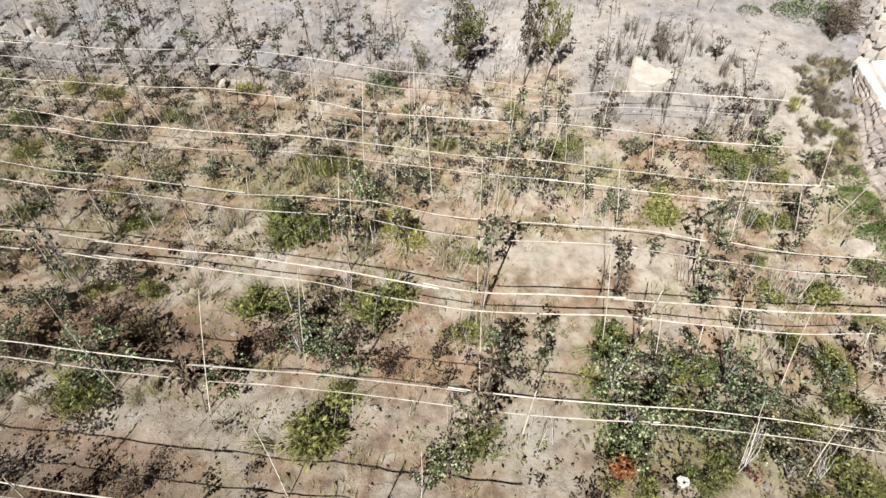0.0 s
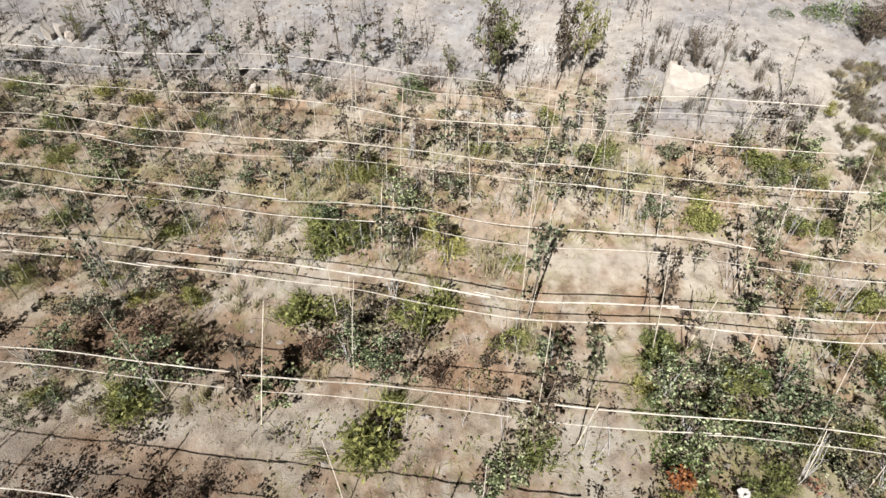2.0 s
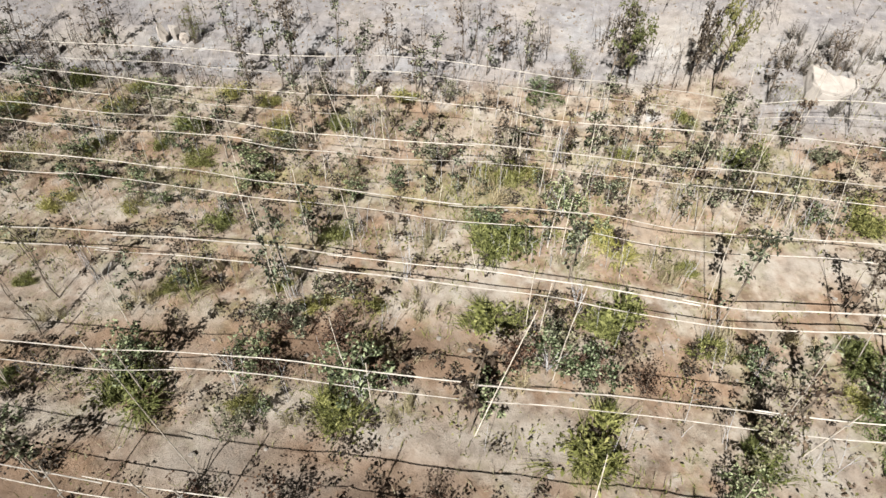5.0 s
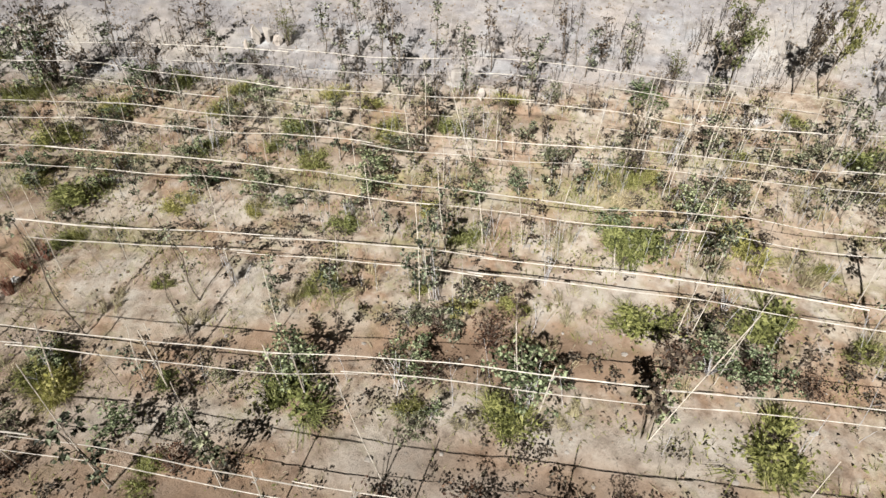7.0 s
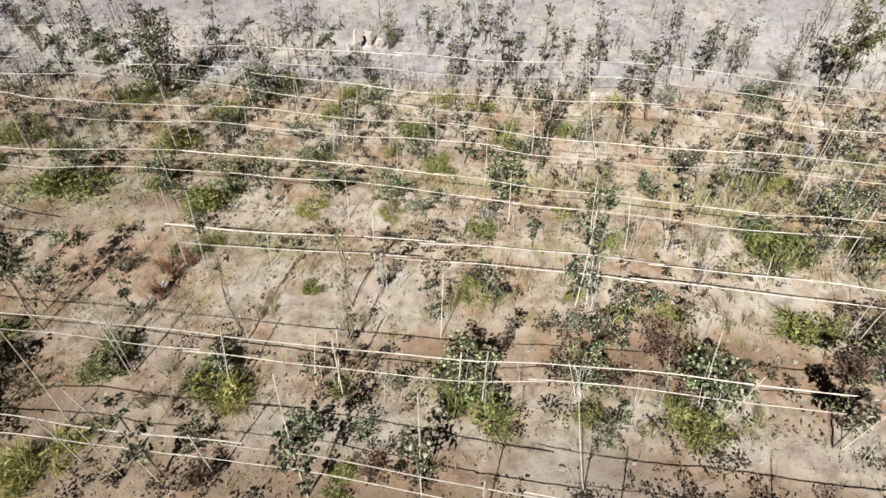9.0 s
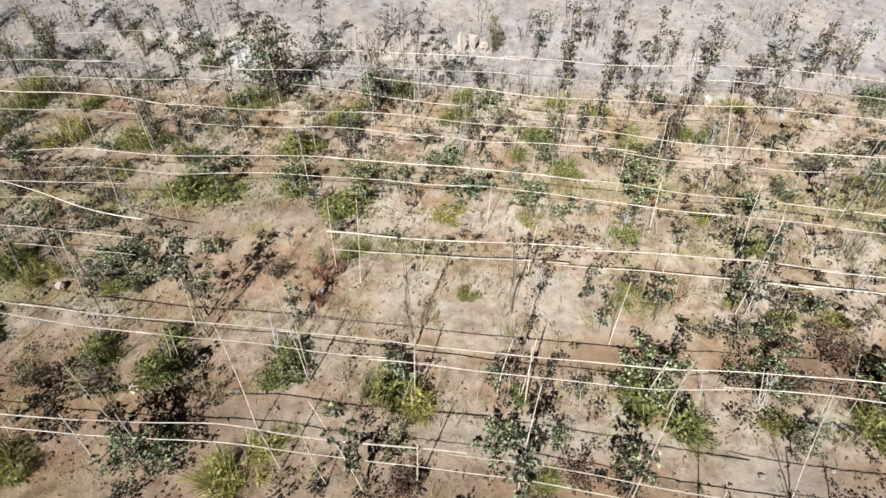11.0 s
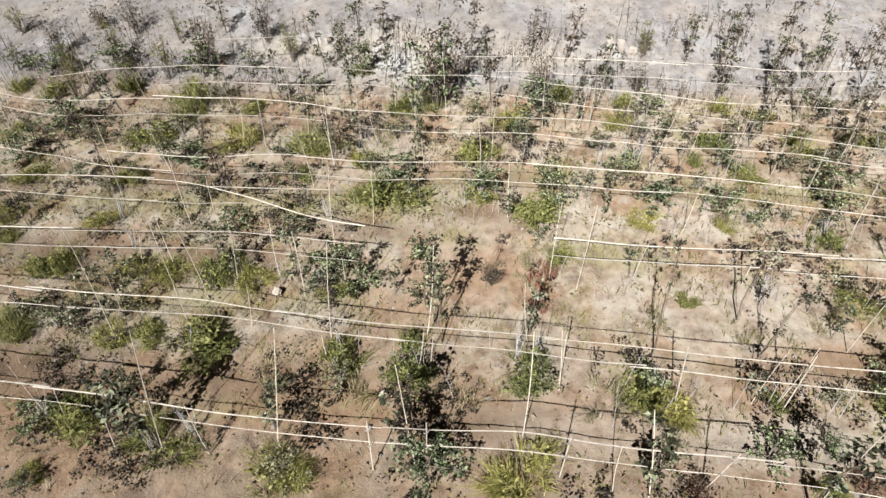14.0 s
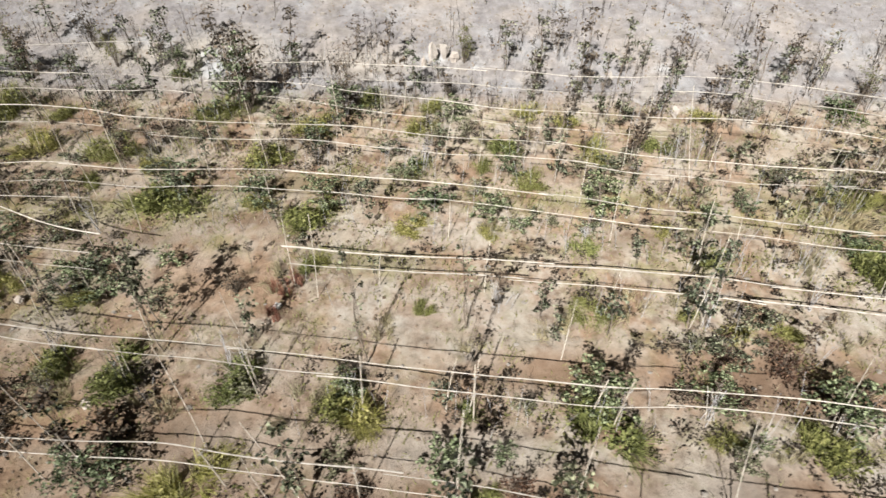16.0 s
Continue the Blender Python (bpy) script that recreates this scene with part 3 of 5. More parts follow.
STAKES += [(-17.71, 10.13, 1.1, 0.07), (-17.56, 3.97, 2.3, 0.18), (-17.39, 11.21, 1.1, 0.03), (-17.37, 6.71, 1.3, 0.14), (-16.95, 3.98, 1.1, 0.03), (-16.93, 5.91, 0.9, 0.16), (-16.86, 10.39, 1.2, 0.11), (-16.63, 6.75, 1.3, 0.04), (-16.49, 8.94, 1.1, -0.11), (-16.22, 9.71, 1.6, -0.10), (-16.21, 6.49, 1.3, 0.02), (-16.19, 9.54, 1.6, -0.00), (-16.12, 4.13, 2.1, 0.18), (-15.89, 7.56, 1.6, 0.07), (-15.72, 10.13, 1.1, 0.00), (-15.66, 5.72, 1.8, 0.10), (-15.64, 5.39, 0.5, -0.07), (-15.57, 6.72, 0.6, 0.01), (-15.35, 10.22, 0.7, -0.25), (-15.27, 8.02, 1.1, 0.05), (-15.09, 11.11, 1.0, 0.01), (-14.58, 10.22, 1.1, 0.01), (-14.40, 9.40, 0.7, -0.05), (-14.35, 5.13, 0.9, 0.16)]
STAKES += [(-14.29, 3.90, 2.0, -0.06), (-14.22, 5.78, 1.8, 0.08), (-14.15, 5.07, 0.9, 0.08), (-13.98, 10.93, 1.4, -0.05), (-13.29, 9.56, 1.1, -0.08), (-13.06, 9.72, 1.1, 0.01), (-12.90, 4.25, 2.0, -0.02), (-12.83, 8.24, 1.1, -0.04), (-12.68, 5.70, 1.2, -0.13), (-12.33, 4.89, 1.2, -0.09), (-12.24, 6.86, 1.5, 0.02), (-11.98, 9.89, 1.0, 0.13), (-11.96, 10.57, 1.3, -0.06), (-11.85, 3.56, 1.1, -0.11), (-11.84, 6.64, 1.6, 0.06), (-11.42, 3.52, 1.8, -0.21), (-11.17, 10.75, 1.1, 0.06), (-10.87, 6.90, 1.1, 0.13), (-10.75, 11.35, 0.8, 0.15), (-10.24, 10.79, 0.7, 0.12), (-9.89, 9.64, 1.3, 0.19), (-9.75, 4.74, 1.1, 0.13), (-9.74, 7.97, 0.9, 0.04), (-9.60, 3.35, 2.3, 0.02)]
STAKES += [(-9.46, 4.70, 1.2, 0.11), (-9.15, 9.80, 1.1, 0.07), (-9.14, 6.77, 1.1, 0.04), (-8.91, 8.75, 0.9, 0.04), (-8.39, 9.98, 1.2, 0.00), (-8.27, 3.37, 2.0, 0.01), (-8.24, 9.84, 1.1, 0.02), (-8.07, 5.55, 1.3, 0.03), (-7.69, 9.33, 1.1, -0.01), (-7.32, 6.31, 1.1, 0.10), (-7.30, 8.76, 1.0, 0.00), (-6.92, 7.79, 1.1, -0.03), (-6.76, 11.95, 1.5, -0.11), (-6.36, 9.53, 1.0, -0.04), (-6.33, 3.42, 2.0, -0.19), (-6.22, 4.65, 0.8, -0.30), (-6.17, 9.69, 0.9, -0.08), (-6.16, 4.65, 0.7, -0.30), (-6.07, 11.24, 1.0, -0.05), (-6.03, 9.82, 1.4, 0.02), (-6.03, 6.11, 1.9, 0.00), (-5.86, 6.11, 1.2, -0.06), (-5.69, 8.77, 0.9, 0.00), (-5.61, 7.12, 1.5, -0.09)]
STAKES += [(-5.09, 9.22, 2.0, -0.27), (-5.00, 7.30, 1.0, -0.11), (-4.63, 9.62, 0.8, -0.02), (-4.61, 4.54, 0.9, -0.17), (-4.59, 4.50, 1.5, -0.14), (-4.34, 7.28, 1.1, -0.14), (-4.30, 9.35, 0.6, -0.14), (-3.55, 8.04, 0.5, 0.13), (-3.07, 3.98, 2.3, 0.24), (-3.02, 8.78, 1.5, 0.06), (-2.91, 4.55, 0.5, -0.05), (-2.88, 6.62, 0.6, -0.25), (-2.43, 8.78, 2.1, 0.10), (-2.35, 8.63, 2.1, 0.10), (-2.25, 5.53, 1.3, 0.00), (-2.12, 8.78, 1.4, -0.07), (-2.06, 8.63, 1.4, -0.06), (-2.04, 5.53, 1.0, 0.05), (-1.95, 4.77, 1.7, 0.11), (-1.82, 2.96, 1.5, -0.04), (-1.73, 7.11, 1.3, 0.08), (-1.72, 8.33, 1.4, 0.05), (-1.52, 6.98, 1.1, 0.05), (-1.49, 8.63, 1.8, 0.07)]
STAKES += [(-1.18, 6.86, 0.7, -0.05), (-0.88, 8.33, 1.0, 0.01), (-0.63, 9.33, 1.5, 0.01), (-0.55, 9.38, 1.6, 0.02), (-0.48, 9.50, 1.3, 0.01), (-0.26, 2.95, 1.0, 0.03), (-0.19, 8.04, 1.8, -0.06), (0.01, 9.38, 1.1, 0.01), (0.45, 3.71, 2.3, -0.03), (0.54, 5.94, 2.3, -0.01), (0.58, 5.53, 2.3, 0.06), (0.85, 7.50, 1.0, 0.08), (1.14, 8.69, 1.7, 0.07), (1.31, 9.53, 1.5, -0.04), (1.82, 8.25, 1.5, 0.15), (2.00, 9.72, 0.9, -0.05), (2.27, 9.67, 1.4, -0.10), (2.28, 4.95, 2.3, -0.12), (2.32, 8.72, 1.0, -0.13), (2.51, 7.63, 1.4, -0.16), (2.99, 7.24, 1.2, -0.15), (2.99, 4.73, 1.0, -0.15), (3.07, 9.30, 1.6, 0.02), (3.52, 4.77, 0.8, -0.11)]
STAKES += [(3.55, 9.78, 1.4, -0.02), (3.62, 3.28, 1.3, -0.14), (3.68, 3.29, 1.1, -0.22), (3.86, 8.43, 1.0, -0.17), (3.90, 6.11, 1.0, -0.07), (4.07, 4.73, 1.3, -0.21), (4.35, 3.14, 1.2, -0.07), (4.55, 4.30, 1.7, -0.13), (4.80, 6.86, 1.5, -0.11), (4.90, 9.22, 1.1, 0.13), (5.48, 5.84, 0.7, 0.11), (5.80, 9.33, 0.9, 0.10), (5.81, 4.64, 0.9, -0.30), (5.81, 8.78, 0.7, -0.07), (5.90, 6.86, 1.4, -0.30), (6.04, 5.89, 0.9, -0.06), (7.00, 8.30, 1.0, -0.23)]

# slim young trees: place, height
TREES = []
TREES += [(-21.56, 7.99, 0.84), (-21.42, 9.46, 0.74), (-20.67, 9.30, 0.97), (-19.43, 5.69, 0.73), (-19.37, 9.47, 0.97), (-19.08, 5.89, 1.06), (-18.72, 6.10, 0.72), (-18.65, 8.00, 0.72), (-18.64, 7.11, 0.83), (-18.53, 11.02, 0.76), (-18.46, 9.47, 0.97), (-18.00, 4.15, 1.10), (-17.39, 6.77, 0.94), (-16.68, 10.30, 0.86), (-16.35, 6.77, 0.94), (-16.16, 4.32, 0.98), (-16.09, 9.47, 1.08), (-15.66, 5.92, 0.94), (-15.40, 10.48, 0.75), (-15.33, 6.84, 0.83), (-14.75, 6.56, 0.71), (-14.55, 10.22, 0.86), (-14.48, 4.12, 1.09), (-14.11, 6.01, 1.65), (-13.29, 9.64, 0.73), (-13.07, 7.27, 0.54), (-12.93, 9.97, 0.85), (-12.82, 8.10, 0.72), (-12.63, 5.85, 0.93), (-11.21, 10.84, 0.86), (-8.3, 6.3, 0.7), (-9.99, 12.40, 0.63)]
TREES += [(-9.53, 4.82, 0.70), (-9.15, 9.84, 0.95), (-8.97, 6.44, 0.96), (-8.36, 9.84, 0.94), (-8.16, 5.79, 0.69), (-7.90, 11.65, 0.86), (-7.68, 9.36, 0.94), (-7.31, 5.95, 1.01), (-7.17, 5.37, 0.69), (-7.12, 9.68, 0.83), (-6.64, 11.85, 1.10), (-6.57, 7.29, 0.69), (-6.29, 9.06, 0.71), (-5.82, 6.16, 1.60), (-5.47, 5.39, 0.69), (-5.34, 5.96, 0.69), (-4.60, 5.58, 0.90), (-3.32, 8.94, 0.94), (-2.40, 8.63, 1.46), (-2.02, 5.14, 0.81), (-1.65, 9.75, 0.84), (-1.50, 6.39, 1.22), (-1.14, 4.64, 1.23), (-0.61, 9.42, 1.06), (-0.60, 6.80, 1.02), (-0.26, 9.09, 1.05), (0.51, 3.71, 1.65), (0.56, 5.53, 1.79), (1.30, 4.59, 1.03), (1.42, 8.76, 1.46), (1.85, 8.32, 0.93)]
TREES += [(2.49, 7.77, 0.92), (2.63, 5.78, 1.22), (2.73, 4.95, 0.81), (3.17, 9.41, 1.02), (3.38, 6.50, 0.58), (3.89, 5.53, 0.91), (3.93, 6.05, 1.61), (4.34, 5.14, 0.81), (5.60, 6.50, 0.80), (5.60, 4.26, 1.03), (5.65, 9.22, 1.02), (5.72, 4.77, 0.81), (5.94, 6.86, 1.22), (6.08, 9.22, 0.69)]

TREES += [(-14.0, 5.65, 1.5), (-7.4, 10.6, 1.2), (-6.6, 10.95, 1.4), (-5.8, 10.2, 1.15), (-5.2, 11.05, 1.35), (-4.6, 9.95, 1.2), (-3.9, 10.6, 1.3), (-6.2, 9.55, 1.15), (-7.0, 11.5, 1.3)]
WHIPS = [(-10.92, 5.45, 2.0), (-9.35, 5.45, 1.3), (-9.45, 6.15, 1.6), (2.35, 5.7, 1.1), (6.0, 10.0, 1.3), (4.35, 9.6, 1.9), (-2.7, 12.3, 1.1), (-1.5, 12.2, 0.9)]

# grass clumps: place, width
GRASS = []
GRASS += [(-23.78, 12.00, 0.65), (-23.18, 10.49, 0.72), (-22.81, 11.90, 0.78), (-22.00, 8.14, 0.62), (-21.88, 9.24, 0.78), (-21.78, 7.74, 0.51), (-21.24, 12.09, 0.78), (-20.58, 5.90, 0.79), (-20.53, 7.00, 0.91), (-20.37, 8.15, 0.62), (-20.19, 9.25, 0.67), (-20.13, 10.32, 1.07), (-19.65, 11.42, 1.32), (-19.10, 3.72, 0.36), (-18.97, 4.23, 1.05), (-18.97, 5.66, 0.69), (-18.89, 7.01, 1.05), (-18.50, 5.67, 0.60), (-18.18, 10.15, 0.94), (-17.98, 11.32, 0.75), (-17.70, 6.90, 0.94), (-17.61, 4.06, 0.88), (-17.38, 5.68, 1.11), (-17.07, 6.85, 0.66), (-16.80, 9.10, 0.60), (-16.64, 10.06, 1.22), (-15.97, 12.45, 0.66), (-15.96, 3.79, 0.78), (-15.67, 9.74, 0.57), (-15.56, 6.46, 0.64), (-15.55, 5.27, 0.82), (-14.96, 8.74, 1.39)]
GRASS += [(-14.60, 11.32, 1.18), (-14.32, 5.24, 0.98), (-13.51, 9.90, 1.03), (-13.32, 8.67, 0.64), (-12.91, 3.73, 0.98), (-12.65, 10.89, 0.85), (-12.54, 5.13, 0.89), (-12.29, 8.40, 1.14), (-12.07, 7.24, 0.48), (-11.89, 7.48, 0.44), (-11.59, 11.70, 0.76), (-11.23, 4.93, 0.87), (-10.78, 4.83, 0.85), (-10.48, 8.12, 0.66), (-10.41, 9.61, 0.67), (-10.30, 10.81, 0.72), (-10.18, 6.42, 0.36), (-9.89, 11.48, 0.74), (-9.51, 4.72, 0.42), (-9.25, 3.45, 0.54), (-9.02, 9.69, 0.45), (-9.01, 8.06, 0.45), (-8.66, 10.28, 0.81), (-8.23, 9.22, 0.71), (-7.97, 11.39, 0.74), (-7.68, 4.38, 1.11), (-7.48, 6.44, 0.67), (-7.42, 7.62, 0.58), (-7.18, 11.01, 0.60), (-6.82, 10.04, 0.86), (-6.07, 4.35, 0.44), (-5.90, 8.02, 0.40)]
GRASS += [(-5.90, 6.24, 0.39), (-5.56, 10.13, 0.69), (-5.34, 5.98, 0.47), (-5.33, 7.38, 0.52), (-4.84, 4.18, 0.87), (-4.62, 5.84, 0.59), (-4.27, 11.14, 0.62), (-2.68, 5.75, 1.00), (-2.64, 7.07, 1.15), (-2.41, 8.72, 0.97), (-2.27, 7.19, 0.87), (-1.79, 8.96, 0.55), (-1.42, 7.39, 0.49), (-1.40, 3.77, 1.08), (-0.80, 5.50, 1.11), (-0.80, 6.88, 1.04), (0.07, 9.44, 0.56), (0.26, 5.25, 0.58), (0.33, 3.62, 0.71), (0.43, 6.70, 0.42), (1.36, 10.19, 0.70), (2.26, 5.07, 0.78), (2.35, 8.94, 0.98), (3.37, 4.57, 0.74), (3.38, 3.31, 0.55), (3.97, 7.65, 0.90), (4.90, 3.18, 0.75), (5.13, 3.05, 0.60), (5.13, 6.52, 0.37), (5.16, 5.91, 0.48), (5.26, 8.97, 0.76), (5.39, 8.63, 0.85)]
GRASS += [(5.39, 4.61, 0.71), (5.60, 7.32, 0.74), (5.73, 5.91, 0.70), (5.89, 8.91, 0.65), (6.31, 8.51, 0.53), (6.92, 9.90, 0.45)]

GRASS += [(2.5, 2.98, 0.5), (3.05, 3.12, 0.5), (4.25, 2.95, 0.55), (3.05, 4.15, 0.6), (1.95, 2.95, 0.4), (4.65, 3.85, 0.5), (5.3, 4.1, 0.6), (5.9, 3.6, 0.6), (4.9, 5.0, 0.5), (3.9, 3.7, 0.5), (2.05, 4.5, 0.5)]

STRAW = []
STRAW += [(-19.88, 6.39, 0.54), (-16.49, 5.14, 0.48), (-15.08, 4.90, 0.47), (-13.67, 4.74, 0.46), (-12.45, 6.90, 0.55), (-11.68, 4.76, 0.69), (-10.74, 6.04, 0.52), (-9.45, 5.70, 0.42), (-8.92, 8.16, 0.50), (-8.11, 5.87, 0.59), (-6.86, 6.56, 0.63), (-5.97, 6.56, 0.54), (-5.32, 4.25, 0.44), (-4.18, 5.17, 0.48), (-3.97, 4.16, 0.45), (-3.74, 5.94, 0.59), (-3.63, 7.29, 0.57), (-2.87, 8.34, 0.92), (-2.45, 4.66, 0.39), (-1.52, 6.71, 0.56), (-0.25, 8.59, 0.53), (0.02, 6.60, 0.63), (0.62, 5.12, 0.73), (0.68, 8.15, 0.41), (1.80, 5.41, 0.50), (2.47, 9.21, 0.66), (4.39, 5.41, 0.42), (6.95, 6.24, 0.54)]

WEEDS = []
WEEDS += [(-1.28, 11.11, 0.74), (2.04, 4.13, 0.44), (2.26, 3.53, 0.62), (3.61, 4.63, 0.47), (6.35, 5.37, 0.41), (6.85, 6.37, 0.54), (6.99, 12.76, 0.51), (7.35, 7.03, 0.57), (7.45, 7.95, 0.71), (7.45, 7.48, 0.69), (7.48, 8.47, 0.73), (7.89, 12.76, 0.77), (8.36, 12.66, 1.15)]

# bushy saplings: place, width, height
SAPLINGS = []
SAPLINGS += [(-24.19, 12.54, 0.94, 0.65), (-23.37, 12.54, 1.07, 0.65), (-22.44, 9.54, 1.08, 0.74), (-22.02, 10.47, 1.32, 0.81), (-21.67, 12.35, 1.13, 0.84), (-21.26, 10.12, 0.71, 0.51), (-21.09, 8.99, 0.66, 0.50), (-20.43, 6.08, 0.62, 0.49), (-19.98, 9.00, 0.55, 0.56), (-19.91, 5.78, 0.52, 0.61), (-19.64, 12.25, 1.25, 1.02), (-19.59, 10.47, 0.84, 0.57), (-19.41, 4.25, 0.72, 0.64), (-19.13, 9.42, 1.35, 0.56), (-19.09, 3.43, 0.42, 0.61), (-18.47, 12.34, 0.79, 0.65), (-18.27, 4.79, 0.48, 1.08), (-18.08, 7.49, 0.59, 0.55), (-17.66, 7.74, 0.80, 0.61), (-17.25, 9.63, 0.68, 0.50), (-16.99, 8.93, 0.76, 0.67), (-16.93, 11.78, 0.77, 0.58), (-16.55, 7.75, 0.70, 0.49), (-16.28, 4.81, 0.47, 0.38)]
SAPLINGS += [(-15.95, 12.25, 0.72, 1.13), (-15.93, 6.50, 0.73, 0.60), (-15.91, 3.57, 0.70, 1.08), (-15.82, 6.95, 0.99, 0.66), (-15.40, 9.32, 0.67, 0.50), (-15.37, 4.86, 0.65, 0.75), (-15.30, 6.56, 0.82, 0.49), (-15.04, 8.94, 1.14, 0.73), (-15.03, 10.30, 0.71, 0.56), (-14.41, 7.20, 0.67, 0.54), (-14.28, 6.29, 0.67, 0.71), (-14.11, 11.30, 1.49, 1.78), (-14.06, 3.50, 1.00, 1.30), (-13.32, 8.65, 1.01, 0.89), (-12.61, 4.81, 0.70, 0.73), (-12.45, 10.31, 0.70, 0.50), (-12.32, 7.58, 0.49, 0.43), (-11.97, 10.98, 1.15, 1.16), (-11.93, 8.38, 0.98, 1.05), (-11.40, 8.81, 0.48, 0.55), (-11.10, 3.84, 0.60, 0.88), (-11.06, 4.95, 0.59, 0.72), (-10.91, 9.81, 0.68, 0.61), (-10.73, 9.19, 0.65, 0.48)]
SAPLINGS += [(-10.54, 9.35, 0.82, 0.48), (-10.48, 12.12, 0.71, 0.57), (-10.06, 8.34, 1.08, 0.70), (-9.81, 3.86, 0.84, 0.73), (-9.66, 10.98, 1.03, 0.68), (-9.18, 8.89, 0.53, 0.54), (-8.98, 4.01, 0.43, 0.55), (-8.92, 8.21, 0.86, 0.70), (-8.67, 4.63, 0.46, 0.54), (-8.45, 7.98, 0.55, 0.47), (-8.21, 8.25, 0.41, 0.42), (-7.90, 8.05, 0.35, 0.47), (-7.67, 4.72, 1.07, 1.28), (-7.29, 7.85, 0.55, 0.53), (-7.24, 9.44, 0.55, 0.42), (-6.98, 8.40, 1.13, 0.92), (-6.70, 9.37, 0.77, 0.54), (-6.17, 5.57, 0.50, 0.53), (-6.14, 4.76, 0.88, 0.97), (-6.10, 9.85, 0.45, 0.43), (-6.08, 3.89, 0.53, 0.95), (-5.81, 4.15, 0.43, 0.72), (-5.70, 5.46, 0.70, 0.64), (-5.22, 8.48, 0.62, 0.92)]
SAPLINGS += [(-5.03, 8.14, 0.61, 0.53), (-4.83, 5.97, 0.60, 0.52), (-4.60, 4.35, 1.21, 1.43), (-4.33, 8.35, 0.46, 0.53), (-4.05, 9.67, 0.69, 0.61), (-3.63, 8.86, 0.76, 0.99), (-2.91, 4.22, 0.83, 1.03), (-2.70, 7.37, 0.94, 0.53), (-2.43, 8.78, 0.60, 0.60), (-2.02, 4.73, 0.95, 0.92), (-1.99, 9.67, 0.69, 0.55), (-1.87, 5.23, 0.67, 0.53), (-1.42, 11.22, 0.87, 0.44), (-1.39, 7.63, 1.05, 0.92), (-1.33, 4.59, 0.86, 1.08), (-0.82, 7.24, 0.59, 0.42), (-0.51, 8.26, 0.73, 0.48), (-0.27, 9.50, 0.57, 0.49), (0.07, 3.06, 0.74, 0.70), (0.07, 11.12, 0.74, 0.62), (0.43, 3.41, 0.84, 1.48), (0.80, 4.64, 0.67, 1.08), (1.05, 8.92, 0.76, 0.54), (1.51, 9.20, 0.67, 0.60)]
SAPLINGS += [(2.2, 3.5, 0.95, 1.22), (2.28, 4.22, 0.95, 1.19), (2.43, 8.72, 0.64, 0.42), (2.73, 3.68, 0.83, 0.95), (2.92, 4.34, 0.69, 0.93), (3.05, 9.30, 0.50, 0.64), (3.33, 3.64, 0.79, 0.84), (3.50, 4.68, 0.63, 0.70), (3.62, 8.85, 0.76, 0.47), (3.81, 4.26, 0.80, 1.09), (3.87, 3.46, 0.56, 0.85), (3.89, 3.98, 0.85, 0.88), (3.94, 5.68, 0.52, 0.47), (4.15, 3.09, 0.61, 0.70), (4.40, 3.94, 0.52, 0.55), (4.62, 6.74, 0.47, 0.70), (4.67, 8.11, 0.57, 0.53), (4.99, 8.95, 0.76, 0.70), (5.18, 4.26, 0.65, 0.66), (5.37, 3.57, 0.57, 0.95), (6.04, 8.83, 0.97, 0.59), (6.90, 8.66, 0.53, 0.47)]

# plants of the ashy slope: place, width, height
SLOPE = []
SLOPE += [(-24.71, 13.95, 0.86, 0.54), (-23.34, 13.11, 0.82, 0.66), (-22.83, 12.54, 0.80, 0.65), (-22.77, 14.16, 0.86, 0.54), (-21.88, 12.91, 0.81, 0.78), (-21.75, 13.93, 0.85, 0.79), (-20.61, 13.71, 0.70, 0.66), (-20.47, 12.35, 0.79, 0.77), (-19.59, 12.53, 0.80, 1.02), (-19.53, 13.92, 0.57, 0.66), (-18.39, 13.60, 0.84, 0.91), (-17.64, 12.90, 0.67, 0.77), (-16.56, 12.90, 0.67, 0.77), (-15.98, 12.53, 0.60, 1.13), (-15.56, 13.90, 0.56, 0.53), (-14.11, 11.40, 1.37, 1.45), (-13.46, 12.89, 0.54, 1.01), (-13.09, 12.15, 0.52, 0.76), (-11.97, 13.27, 0.54, 0.65), (-11.87, 11.39, 0.75, 1.11), (-11.20, 12.88, 0.47, 0.89), (-10.49, 11.74, 0.50, 0.98), (-9.74, 11.84, 0.63, 0.50), (-9.38, 13.06, 0.80, 0.76)]
SLOPE += [(-4.6, 12.2, 0.55, 1.1), (-5.9, 12.3, 0.5, 1.0), (-7.2, 13.1, 0.45, 0.8), (-21.2, 12.0, 0.75, 0.8), (-22.3, 11.6, 0.7, 0.8), (-8.43, 12.78, 0.53, 0.76), (-7.90, 11.85, 0.57, 0.86), (-7.64, 12.69, 0.53, 0.87), (-6.82, 11.95, 0.51, 1.33), (-5.27, 12.79, 0.40, 0.51), (-4.09, 11.42, 0.57, 0.75), (-3.65, 11.81, 0.51, 0.75), (-3.00, 12.16, 0.46, 1.23), (-2.52, 12.01, 0.52, 0.75), (-2.10, 12.39, 0.53, 0.76), (-1.68, 12.05, 0.39, 0.99), (-1.06, 11.42, 0.63, 0.56), (-0.50, 11.91, 0.65, 0.63), (3.10, 10.46, 0.47, 0.69), (4.57, 11.01, 0.71, 0.68), (5.69, 11.01, 0.41, 0.40)]

